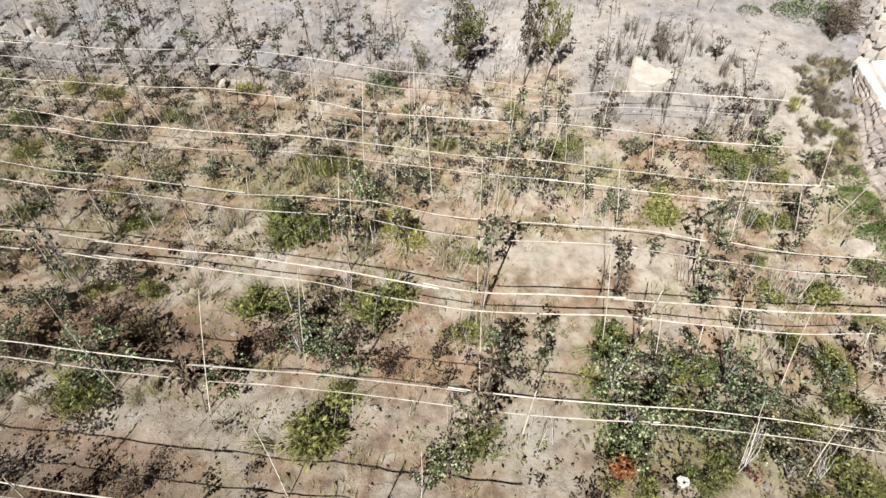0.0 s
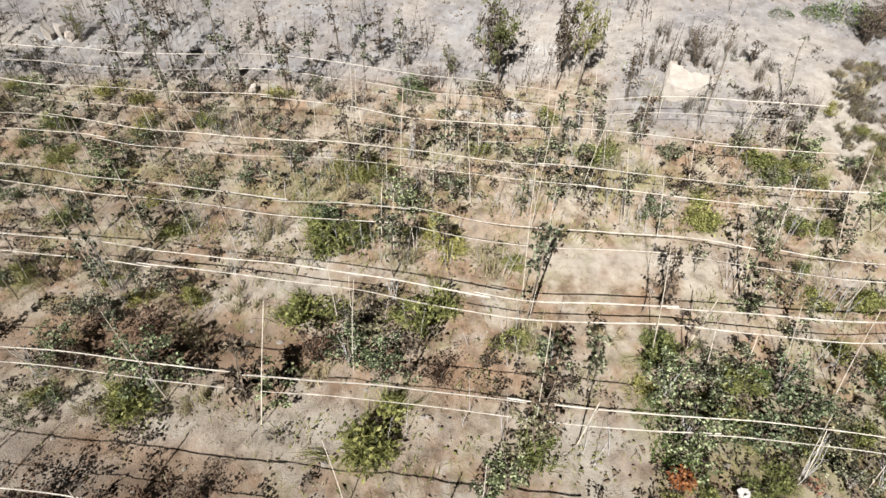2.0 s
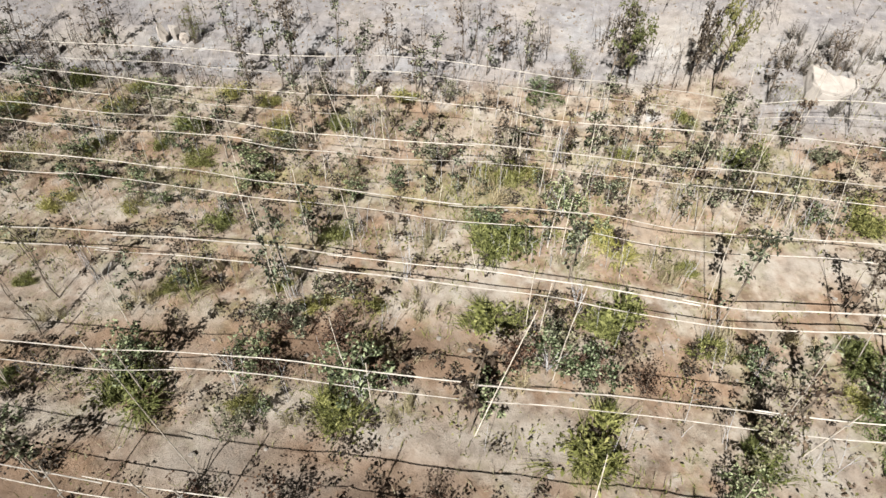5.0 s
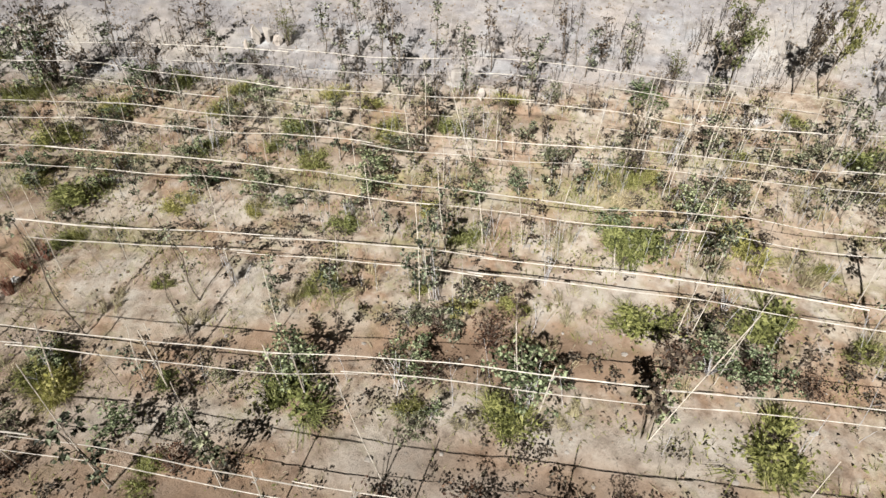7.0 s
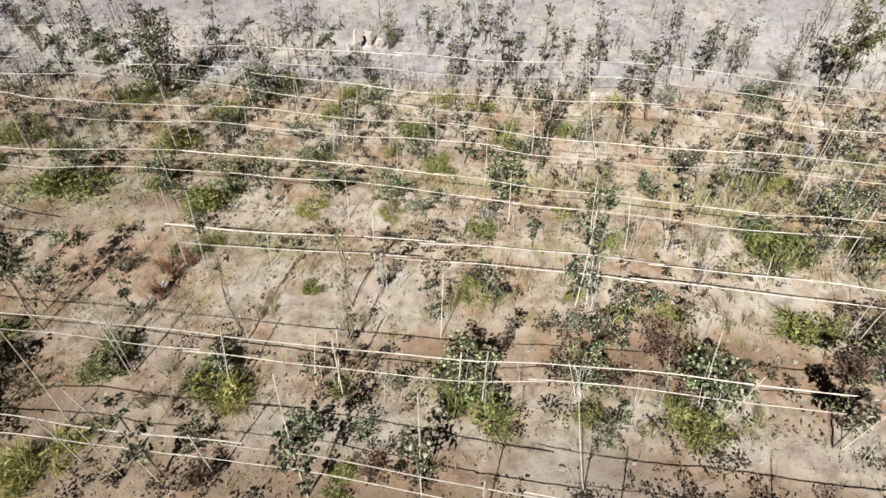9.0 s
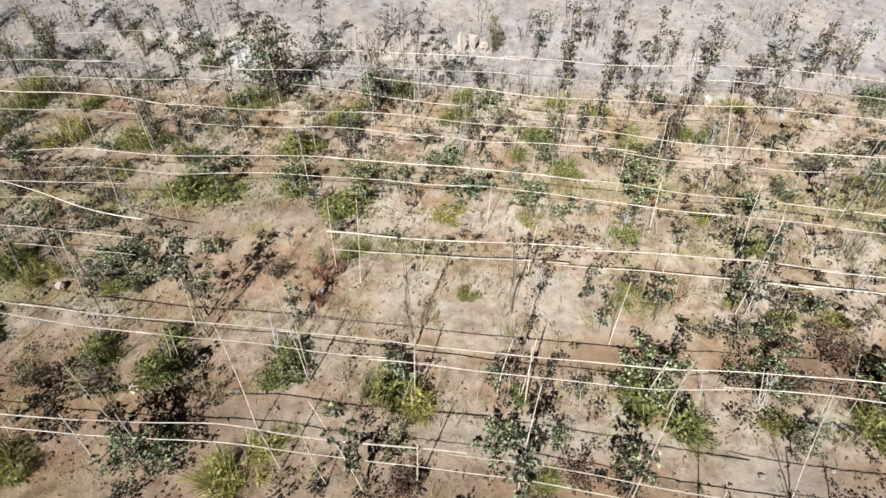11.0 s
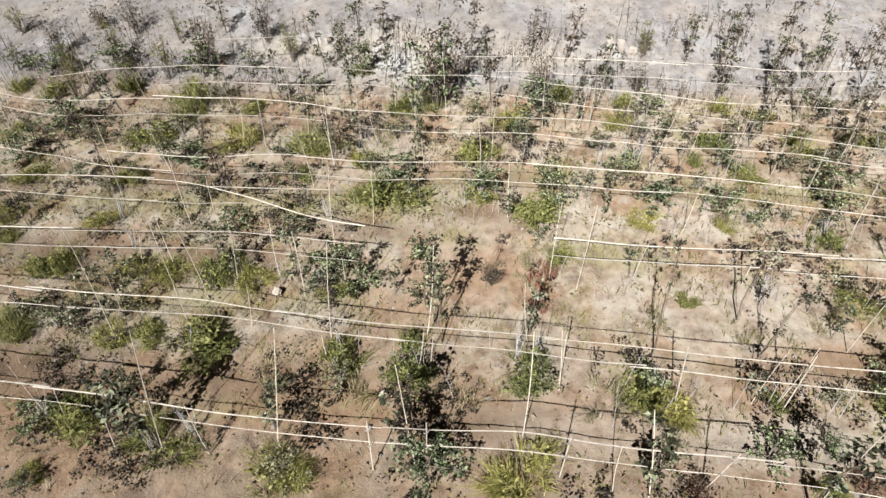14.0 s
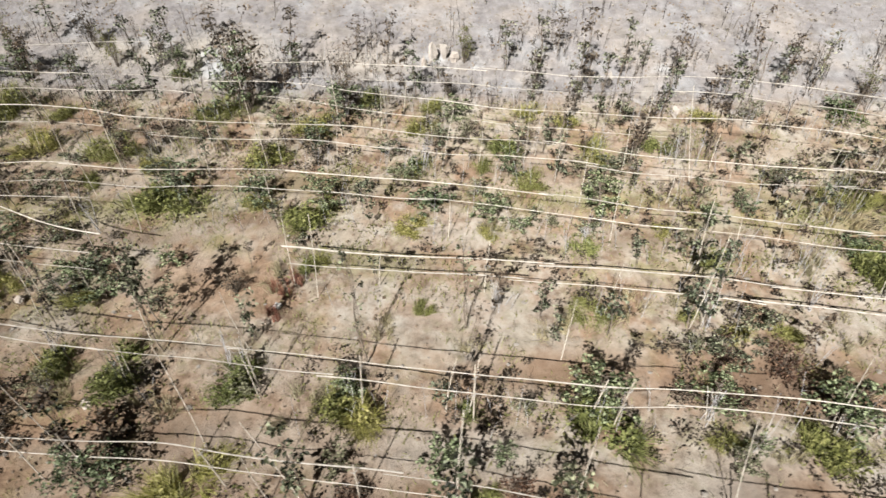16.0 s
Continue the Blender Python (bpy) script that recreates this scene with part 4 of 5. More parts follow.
POSTS = [(-10.86, 4.56), (-12.33, 4.96), (-14.82, 3.82), (-14.14, 3.83), (-11.01, 10.57), (-7.51, 4.57), (-0.59, 10.24), (-7.83, 4.65), (-9.37, 4.64), (1.02, 3.75), (2.81, 5.10), (-4.40, 4.34), (6.25, 9.44), (6.73, 7.63), (-6.53, 3.00), (-6.07, 2.98), (-4.44, 2.66), (-0.84, 2.70), (-7.58, 2.95), (-10.78, 3.60), (-12.48, 3.76)]


for px, py in POSTS:
    best = min(ROWS_BY, key=lambda r: abs(spline(r[1], min(max(px, r[1][0][0]), r[1][-1][0])) - py))
    off = min(0.3, max(-0.3, spline(best[1], px) - 0.03 - py))
    post(px, spline(best[1], px) - 0.03 - off, rnd.uniform(1.05, 1.18), best[0], off)


# ---- canes: thin uprights, one for each plant ----
def cane(x, y, h, lean, rnd):
    g = Geo()
    ly = rnd.uniform(-0.04, 0.06)
    n = max(4, int(h / 0.22))
    z = gz(x, y)
    bow = rnd.uniform(-0.03, 0.03)
    pts, rad = [], []
    for k in range(n + 1):
        u = k / n
        pts.append((lean * h * u + bow * math.sin(math.pi * u), ly * h * u, -0.1 + (h + 0.1) * u))
        rad.append(0.006 * (1.1 - 0.45 * u) * (1.15 if k % 2 else 1.0))
    g.tube(pts, rad, 5)
    e = part("cane", g, STAKE)
    e.location = (x, y, z)
    tagged(e, "thin pale bamboo cane pushed upright into the soil" if abs(lean) < 0.15 else "thin pale bamboo cane leaning over in the soil", "cane", group="plant canes")
    return pts


# ---- plants ----
def crown_leaves(g, c, radius, count, rnd, size, flat=0.8):
    size *= 0.76
    for _ in range(int(count * 1.3)):
        while True:
            d = Vector((rnd.uniform(-1, 1), rnd.uniform(-1, 1), rnd.uniform(-1, 1)))
            if 0.25 < d.length < 1:
                break
        p = Vector(c) + Vector((d.x * radius, d.y * radius, d.z * radius * flat))
        a = Vector((d.x, d.y, rnd.uniform(-0.6, 0.5))) + Vector((rnd.gauss(0, 0.5), rnd.gauss(0, 0.5), 0))
        g.leaf(p, a, (rnd.gauss(0, 0.5), rnd.gauss(0, 0.5), 1), size * rnd.uniform(0.6, 1.25), size * rnd.uniform(0.55, 0.85))


def sapling_mesh(seed, leaf=0.092, limbs=14, bunch=13, low=0.08):
    """A young fruit tree one metre tall and about one metre wide: stem, limbs, leaves in tufts along the limbs."""
    r = random.Random(seed)
    stem, leaves = Geo(), Geo()
    top = Vector((r.uniform(-0.1, 0.1), r.uniform(-0.1, 0.1), r.uniform(0.75, 1.0)))
    stem.tube([(0, 0, -0.08), top * 0.35 + Vector((r.uniform(-0.04, 0.04), 0, 0)), top * 0.7, top], [0.022, 0.017, 0.012, 0.006], 6)
    for k in range(r.randint(limbs - 2, limbs + 2)):
        u = r.uniform(low, 0.95)
        b = top * u
        w = r.uniform(0, 2 * math.pi)
        length = r.uniform(0.3, 0.55) * (1.15 - 0.55 * u)
        e = b + Vector((math.cos(w) * length, math.sin(w) * length, r.uniform(0.05, 0.35)))
        m = (b + e) / 2 + Vector((0, 0, r.uniform(-0.06, 0.02)))
        stem.tube([b, m, e], [0.009, 0.007, 0.003], 4, False, 6)
        for t in (0.5, 1.0):
            c = b.lerp(e, t)
            crown_leaves(leaves, c, r.uniform(0.05, 0.095), r.randint(bunch - 4, bunch + 4), r, leaf)
    return stem.mesh("stem", BARK, True), leaves


def thin_mesh(seed, leaf=0.09, bunches=9):
    """A whip: a slim stem one metre tall with leaves in loose bunches up its length."""
    r = random.Random(seed)
    stem, leaves = Geo(), Geo()
    pts = [Vector((0.02 * math.sin(k * 1.3 + seed), 0.02 * math.cos(k * 1.7), -0.05 + 1.05 * k / 6)) for k in range(7)]
    stem.tube(pts, [0.011, 0.01, 0.009, 0.008, 0.006, 0.005, 0.003], 5)
    for k in range(r.randint(bunches - 2, bunches + 3)):
        a = pts[r.randint(2, 6)]
        c = a + Vector((r.uniform(-0.13, 0.13), r.uniform(-0.13, 0.13), r.uniform(-0.05, 0.08)))
        stem.tube([a, c], [0.005, 0.003], 3, False, 0)
        crown_leaves(leaves, c, r.uniform(0.045, 0.085), r.randint(9, 15), r, leaf)
    return stem.mesh("stem", BARK, True), leaves


def whip_mesh(seed):
    """A nearly bare whip one metre tall with a few small leaves near its top."""
    r = random.Random(seed)
    stem, leaves = Geo(), Geo()
    pts = [Vector((0.025 * math.sin(k * 1.1 + seed), 0.02 * math.cos(k * 1.4 + seed), -0.05 + 1.05 * k / 7)) for k in range(8)]
    stem.tube(pts, [0.009, 0.0085, 0.008, 0.007, 0.006, 0.005, 0.004, 0.002], 5)
    for k in range(r.randint(6, 9)):
        a = pts[r.randint(3, 7)]
        c = a + Vector((r.uniform(-0.09, 0.09), r.uniform(-0.09, 0.09), r.uniform(-0.03, 0.06)))
        stem.tube([a, c], [0.004, 0.002], 3, False, 0)
        crown_leaves(leaves, c, r.uniform(0.025, 0.05), r.randint(4, 7), r, 0.05)
    return stem.mesh("stem", BARK, True), leaves


def shrub_mesh(seed):
    """A twiggy dry shrub, one metre across: many thin shoots from the foot and few leaves."""
    r = random.Random(seed)
    stem, leaves = Geo(), Geo()
    for k in range(r.randint(9, 14)):
        w, s = r.uniform(0, 2 * math.pi), r.uniform(0.1, 0.5)
        h = r.uniform(0.6, 1.25)
        e = Vector((math.cos(w) * s, math.sin(w) * s, h))
        m = Vector((e.x * 0.4, e.y * 0.4, h * 0.5))
        stem.tube([(e.x * 0.15, e.y * 0.15, -0.05), m, e], [0.008, 0.006, 0.002], 4, False, 0 if k else None)
        for j in range(5):
            u = r.uniform(-0.6, 1)
            c = m.lerp(e, u) if u > 0 else m * (1 + u)
            d = Vector((r.gauss(0, 0.13), r.gauss(0, 0.13), r.uniform(0.0, 0.2)))
            stem.tube([c, c + d], [0.005, 0.002], 3, False, 0)
            crown_leaves(leaves, c + d, r.uniform(0.06, 0.13), r.randint(4, 8), r, 0.085)
    return stem.mesh("stem", BARK, True), leaves


def clump_mesh(seed, blades, height, spread, width=0.012, herbs=0):
    """A ragged mound of grass: a few lobes of small tussocks, each leaning its own way, with leafy herbs between."""
    r = random.Random(seed)
    g = Geo()
    lobes = [(r.uniform(-0.3, 0.3), r.uniform(-0.26, 0.26), r.uniform(0.09, 0.22), r.uniform(0.55, 1.1)) for _ in range(r.randint(3, 5))]
    for _ in range(blades // 18):
        lx, ly, lr, lh = r.choice(lobes)
        cx, cy = lx + r.gauss(0, lr * 0.6), ly + r.gauss(0, lr * 0.6)
        tx, ty = cx * 0.4 + r.gauss(0, spread * 0.35), cy * 0.4 + r.gauss(0, spread * 0.35)
        top = height * lh * r.uniform(0.45, 1.1)
        for _ in range(18):
            g.blade((cx + r.gauss(0, 0.03), cy + r.gauss(0, 0.03), -0.02), (tx + r.gauss(0, 0.09), ty + r.gauss(0, 0.09)), top * r.uniform(0.4, 1.05), width * r.uniform(0.7, 1.5))
    for _ in range(herbs):
        lx, ly, lr, lh = r.choice(lobes)
        x, y = lx + r.gauss(0, lr * 0.75), ly + r.gauss(0, lr * 0.75)
        d = math.hypot(x - lx, y - ly) / lr
        z = max(0.02, lh * (0.5 - 0.22 * d) * r.uniform(0.15, 1.0))
        a = r.uniform(0, 6.28)
        g.leaf((x, y, z), (math.cos(a), math.sin(a), r.uniform(-0.2, 0.8)), (r.gauss(0, 0.5), r.gauss(0, 0.5), 1), r.uniform(0.045, 0.1), r.uniform(0.025, 0.05))
    return g


def weed_mesh(seed):
    r = random.Random(seed)
    g = Geo()
    for _ in range(620):
        w, d = r.uniform(0, 2 * math.pi), math.sqrt(r.random()) * 0.5
        z = (0.5 - d) * r.uniform(0.3, 1.1) + 0.04
        g.leaf((math.cos(w) * d, math.sin(w) * d, z), (math.cos(w), math.sin(w), r.uniform(-0.3, 0.8)), (r.gauss(0, 0.4), r.gauss(0, 0.4), 1), r.uniform(0.035, 0.075), r.uniform(0.018, 0.036))
    return g


sap = [sapling_mesh(s) for s in range(9)]
SAP = [(s, l.mesh("crown", (LEAF_GREEN, LEAF, LEAF_GREY)[k % 3])) for k, (s, l) in enumerate(sap)]
big = [sapling_mesh(20 + s, 0.074, 20, 18) for s in range(5)]
BIG = [(s, l.mesh("crown", LEAF_GREEN)) for k, (s, l) in enumerate(big)]
thin = [thin_mesh(40 + s) for s in range(8)]
olive = [sapling_mesh(220 + s, 0.08, 15, 18, 0.38) for s in range(4)]
OLIVE = [(s, l.mesh("crown", LEAF_OLIVE if k % 2 == 0 else LEAF_DRY)) for k, (s, l) in enumerate(olive)]
THIN = [(s, l.mesh("crown", LEAF_DRY if k % 3 == 0 else LEAF)) for k, (s, l) in enumerate(thin)]
tall = [thin_mesh(60 + s, 0.07, 12) for s in range(6)]
TALL = [(s, l.mesh("crown", LEAF if k % 2 else LEAF_DRY)) for k, (s, l) in enumerate(tall)]
whip = [whip_mesh(300 + s) for s in range(4)]
WHIP = [(s, l.mesh("crown", LEAF_DRY if k % 2 else LEAF)) for k, (s, l) in enumerate(whip)]
shr = [shrub_mesh(80 + s) for s in range(7)]
brown = [shrub_mesh(95 + s) for s in range(3)]
BROWN = [(s, l.mesh("crown", LEAF_BROWN)) for s, l in brown]
SHRUB = [(s, l.mesh("crown", LEAF_DRY if k % 2 else LEAF_OLIVE)) for k, (s, l) in enumerate(shr)]
CLUMP = [clump_mesh(120 + s, 1100, 0.44, 0.3, 0.008, 120).mesh("tuft", GRASS_M) for s in range(5)] + [clump_mesh(135 + s, 760, 0.5, 0.26, 0.0085, 430).mesh("tuft", HERB) for s in range(4)]
STRAWS = [clump_mesh(150 + s, 220, 0.5, 0.22, 0.01).mesh("tuft", STRAW_M) for s in range(5)]
WEEDS_M = [weed_mesh(170 + s).mesh("leaves", WEED) for s in range(4)]

g = Geo()
g.tube([(0, 0, -0.05), (0.03, 0.02, 0.2), (0.05, 0.0, 0.4)], [0.012, 0.009, 0.004], 5)
WEED_STEM = g.mesh("weed", BARK)


def plant(name, pair, x, y, scale, label, category, group, tilt=0.12):
    e = new(name)
    e.location = (x, y, gz(x, y))
    e.rotation_euler = (rnd.uniform(-tilt, tilt), rnd.uniform(-tilt, tilt), rnd.uniform(0, 6.28))
    e.scale = scale
    part("stem", pair[0], None, e, "thin grey stem and limbs")
    part("crown", pair[1], None, e)
    return tagged(e, label, category, group)


def shoots_mesh(seed):
    """Bare bleached shoots that rise in a loose fan."""
    r = random.Random(seed)
    g = Geo()
    for k in range(9):
        w, s, h = r.uniform(0, 6.28), r.uniform(0.05, 0.35), r.uniform(0.6, 1.2)
        g.tube([(0, 0, 0.05), (math.cos(w) * s * 0.4, math.sin(w) * s * 0.4, h * 0.55), (math.cos(w) * s, math.sin(w) * s, h)], [0.006, 0.005, 0.0025], 4, False, 0 if k else None)
    return g.mesh("shoots", SHOOT)


SHOOTS = [shoots_mesh(s) for s in range(4)]


def tuft(name, me, x, y, scale, label, category, group):
    e = part(name, me, None)
    e.location = (x, y, gz(x, y))
    e.rotation_euler = (0, 0, rnd.uniform(0, 6.28))
    e.scale = scale
    return tagged(e, label, category, group)


for k, (x, y, h, lean) in enumerate(STAKES):
    cane(x, y, h, lean, rnd)
    if rnd.random() < 0.3:
        s = h * rnd.uniform(0.45, 0.75)
        plant("young_tree", THIN[k % 8], x + rnd.uniform(-0.06, 0.06), y + 0.05, (s * 0.9, s * 0.9, s), "slim young tree with sparse grey green leaves beside a cane", "young tree", "young trees", 0.08)
for k, (x, y, w, h) in enumerate(SAPLINGS):
    e = plant("sapling", SAP[k % 9] if w < 0.85 else BIG[k % 5], x, y + 0.15 * w, (w * 0.85, w * 0.85, h * rnd.uniform(0.66, 0.8) * (0.8 if y < 5.2 else 1.0)), "leafy grey green sapling growing under the trellis" if w < 0.9 else "large bushy grey green sapling under the trellis", "sapling", "saplings in rows")
    if k % 4 == 1:
        part("shoot", SHOOTS[k % 4], None, e, "bare bleached shoots")
for k, (x, y, h) in enumerate(TREES):
    plant("young_tree", TALL[k % 6] if h > 1.1 else THIN[(k * 3) % 8], x, y, (min(h, 1.3) * 0.88, min(h, 1.3) * 0.88, h), "tall slim young tree with dark leaves casting a long shadow" if h > 1.1 else "slim young tree with dark leaves in the row", "young tree", "young trees", 0.05)
for k, (x, y, h) in enumerate(WHIPS):
    plant("young_tree", WHIP[k % 4], x, y, (min(h, 1.4), min(h, 1.4), h), "nearly bare young tree with a thin upright stem", "young tree", "young trees", 0.06)
for k, (x, y, w, h) in enumerate([(0.55, 11.5, 1.05, 1.9), (0.15, 11.62, 0.8, 1.6), (2.17, 10.9, 0.8, 2.0), (1.75, 11.15, 0.75, 1.7)]):
    plant("young_tree", OLIVE[k], x, y, (w, w, h), "bushy young tree with olive leaves on the slope" if k % 2 == 0 else "young tree with dark brown leaves on the slope", "young tree", "young trees on the slope", 0.06)
BARE = [(0.6, 3.7, 4.8, 7.2), (-15.6, -12.5, 5.9, 8.0), (-10.8, -8.9, 5.6, 7.2)]
TAKEN = [(p[0], p[1]) for p in SAPLINGS + TREES + GRASS]
for ctrl, x0, x1, gap, often, tall in ((ROW_CW, -23, -15.5, 0.6, 0.35, 0.7), (ROW_DW, -23, -16, 0.6, 0.35, 0.7), (ROW_D, -23, -2, 0.55, 0.5, 0.75), (ROW_D, -2, 6, 0.6, 0.25, 0.75), (ROW_E, -24, 6, 0.5, 0.5, 0.8),
                                       (ROW_F, -22, 6, 0.5, 0.6, 0.85), (ROW_G, -23, 3, 0.5, 0.6, 0.9)):
    x = x0
    while x < x1:
        x += gap * rnd.uniform(0.75, 1.25)
        y = spline(ctrl, x) + rnd.uniform(-0.2, 0.2)
        free = all((x - a) ** 2 + (y - b) ** 2 > 0.12 for a, b in TAKEN) and not any(a < x < b and c < y < d for a, b, c, d in BARE)
        thick = math.sin(1.7 * x + 2.3 * y) + math.sin(0.9 * x - 1.7 * y)
        if not free or rnd.random() > often * (1.6 if thick > 0.1 else 0.45):
            continue
        TAKEN.append((x, y))
        k = rnd.randrange(72)
        if rnd.random() < 0.45:
            s = rnd.uniform(0.35, 0.6)
            plant("sapling", SAP[k % 9], x, y, (s, s, s * 1.1), "small grey green sapling growing under the trellis", "sapling", "saplings in rows")
        else:
            s = tall * rnd.uniform(0.8, 1.5)
            plant("young_tree", THIN[k % 8], x, y, (min(s, 0.95) * 0.9, min(s, 0.95) * 0.9, s), "slim young tree with sparse grey green leaves in the row", "young tree", "young trees", 0.12)
for k, (x, y, w, h) in enumerate(SLOPE):
    if w < 0.62:
        plant("young_tree", TALL[k % 6], x, y, (w * 2.3, w * 2.3, h * 1.3), "narrow young tree with dark leaves on the ashy slope", "young tree", "young trees on the slope", 0.12)
        continue
    plant("shrub", SHRUB[k % 7], x, y, (w * 0.85, w * 0.85, h * 1.05), "dry twiggy shrub with withered brown leaves on the slope" if k % 2 else "twiggy olive green shrub on the dry slope", "shrub", "shrubs on the slope")
for k, (x, y, w, h) in enumerate([(-5.35, 2.85, 0.7, 0.55), (-4.3, 2.85, 0.7, 0.5), (-5.9, 4.75, 0.6, 0.5), (-5.0, 5.35, 0.65, 0.45), (-5.75, 5.5, 0.5, 0.4), (-6.4, 3.0, 0.6, 0.45), (-3.6, 3.0, 0.45, 0.4), (-8.9, 3.55, 0.55, 0.45), (-10.9, 3.5, 0.5, 0.4), (-2.45, 4.95, 0.6, 0.5), (-1.45, 4.75, 0.5, 0.45), (-0.75, 4.55, 0.55, 0.45)]):
    plant("shrub", BROWN[k % 3], x, y, (w, w, h), "low shrub with dark red-brown withered leaves", "shrub", "brown shrubs in the rows")
for k, (x, y, w) in enumerate(GRASS):
    s = w * 1.08
    e = new("grass_clump")
    e.location, e.rotation_euler, e.scale = (x, y, gz(x, y)), (0, 0, rnd.uniform(0, 6.28)), (s, s, s * rnd.uniform(0.75, 1.1))
    herb = rnd.random() < (0.55 if y < 6.2 else 0.25)
    tagged(part("tuft", CLUMP[5 + k % 4 if herb else k % 5], None, e), kind="stuff")
    tagged(e, "yellow green clump of long grass on dry soil" if not herb else "yellow green leafy herb clump on dry soil", "grass clump", "grass clumps")
for k, (x, y, w) in enumerate(STRAW):
    s = w * 1.3
    e = new("straw_clump")
    e.location, e.rotation_euler, e.scale = (x, y, gz(x, y)), (0, 0, rnd.uniform(0, 6.28)), (s, s, s)
    tagged(part("tuft", STRAWS[k % 5], None, e), kind="stuff")
    tagged(e, "faded straw coloured clump of dry grass", "grass clump", "dry grass clumps")
for k, (x, y, w) in enumerate(WEEDS + [(7.45, 7.05, 0.7), (7.55, 8.0, 0.6), (7.6, 6.7, 0.5)]):
    e = tuft("weed", WEED_STEM, x, y, (w * 1.1, w * 1.1, w * 0.9), "low bright green broad-leaved weed", "weed", "green weeds")
    part("leaves", WEEDS_M[k % 4], None, e)


# ---- bundles of cut grey twigs that lean on the rails ----
BUNDLES = [(3.65, 3.28, 1.1), (2.44, 3.79, 0.7), (-1.45, 5.94, 0.7), (0.49, 3.79, 0.9), (4.42, 3.09, 0.75), (6.08, 4.77, 0.7), (-12.88, 5.42, 0.8), (-6.22, 4.65, 0.8), (-4.58, 4.39, 0.95), (-8.97, 6.44, 0.75), (-5.78, 6.11, 1.2), (-1.31, 9.24, 0.9),
           (-4.07, 6.5, 0.7), (-17.6, 4.0, 0.9), (-19.31, 4.41, 0.75), (-17.23, 4.23, 0.7), (-15.51, 5.48, 0.7), (-12.63, 5.37, 0.75), (-19.38, 7.48, 0.7), (-16.03, 8.02, 0.9), (-11.0, 4.87, 0.7), (-19.85, 8.13, 0.7), (-10.26, 9.65, 1.0)]


def twig_bundle(x, y, h, r):
    e = new("twig_bundle")
    e.location = (x, y, gz(x, y))
    lx, ly = r.uniform(-0.12, 0.12), r.uniform(-0.05, 0.15)
    for k in range(r.randint(4, 6)):
        g = Geo()
        bx, by, w, sp = r.gauss(0, 0.04), r.gauss(0, 0.04), r.uniform(0, 6.28), r.uniform(0.02, 0.16)
        t = Vector((lx * h + math.cos(w) * sp, ly * h + math.sin(w) * sp, h * r.uniform(0.6, 1.0)))
        g.tube([(bx, by, -0.05), Vector((bx, by, 0)).lerp(t, 0.5) + Vector((r.gauss(0, 0.02), r.gauss(0, 0.02), 0)), t], [0.005, 0.0042, 0.002], 5)
        m = Vector((bx, by, 0)).lerp(t, r.uniform(0.5, 0.8))
        g.tube([m, m + Vector((r.gauss(0, 0.09), r.gauss(0, 0.09), r.uniform(0.04, 0.16)))], [0.0035, 0.0015], 4, False, 0)
        part("twig", g, SHOOT, e)
    tagged(e, "bundle of bleached grey twigs leaning on the trellis", "twigs", "twig bundles")


tw = random.Random(71)
for x, y, h in BUNDLES:
    twig_bundle(x, y, h, tw)


# ---- stones ----
def rock(name, x, y, size, label, material=ROCK, sink=0.3, seed=1, rough=0.25, turn=0.0, rings=7, segs=11):
    g = Geo()
    r = random.Random(seed)
    g.lump((0, 0, size[2] * (1 - sink)), size, r, rough, rings, segs)
    e = part(name, g, material)
    e.location, e.rotation_euler = (x, y, gz(x, y)), (0, 0, turn)
    return tagged(e, label, "stone", "pale stones")


def slab(name, x, y, size, label, tilt, turn, material=ROCK, seed=3, edge=None):
    """A flat-topped block of rock: a bevelled prism with an uneven outline."""
    r = random.Random(seed)
    bm = bmesh.new()
    n = len(edge) if edge else 9
    if edge:
        near = [edge[k // 3] + (edge[(k // 3 + 1) % n][0], edge[(k // 3 + 1) % n][1], (k % 3) / 3) for k in range(3 * n)]
        edge = [(a + (e - a) * u + r.uniform(-0.018, 0.018), b + (f - b) * u + r.uniform(-0.018, 0.018)) for a, b, e, f, u in near]
        n = len(edge)
    out = [Vector((*p, 0)) for p in edge] if edge else [Vector((math.cos(2 * math.pi * k / n) * size[0] * r.uniform(0.8, 1.1), math.sin(2 * math.pi * k / n) * size[1] * r.uniform(0.75, 1.1), 0)) for k in range(n)]
    low = [bm.verts.new(p * 1.12 + Vector((0, 0, -0.15))) for p in out]
    top = [bm.verts.new(p + Vector((0, 0, size[2] * r.uniform(0.85, 1.1)))) for p in out]
    bm.faces.new(top)
    for k in range(n):
        bm.faces.new((low[k], low[(k + 1) % n], top[(k + 1) % n], top[k]))
    bmesh.ops.bevel(bm, geom=[e for e in bm.edges if all(v in top for v in e.verts)], offset=size[2] * (0.16 if edge else 0.22), segments=3, affect="EDGES")
    bmesh.ops.recalc_face_normals(bm, faces=bm.faces)
    me = bpy.data.meshes.new(name)
    bm.to_mesh(me)
    bm.free()
    me.materials.append(material)
    e = new(name, me)
    e.location, e.rotation_euler = (x, y, gz(x, y)), (tilt, 0, turn)
    return tagged(e, label, "stone", "pale stones")


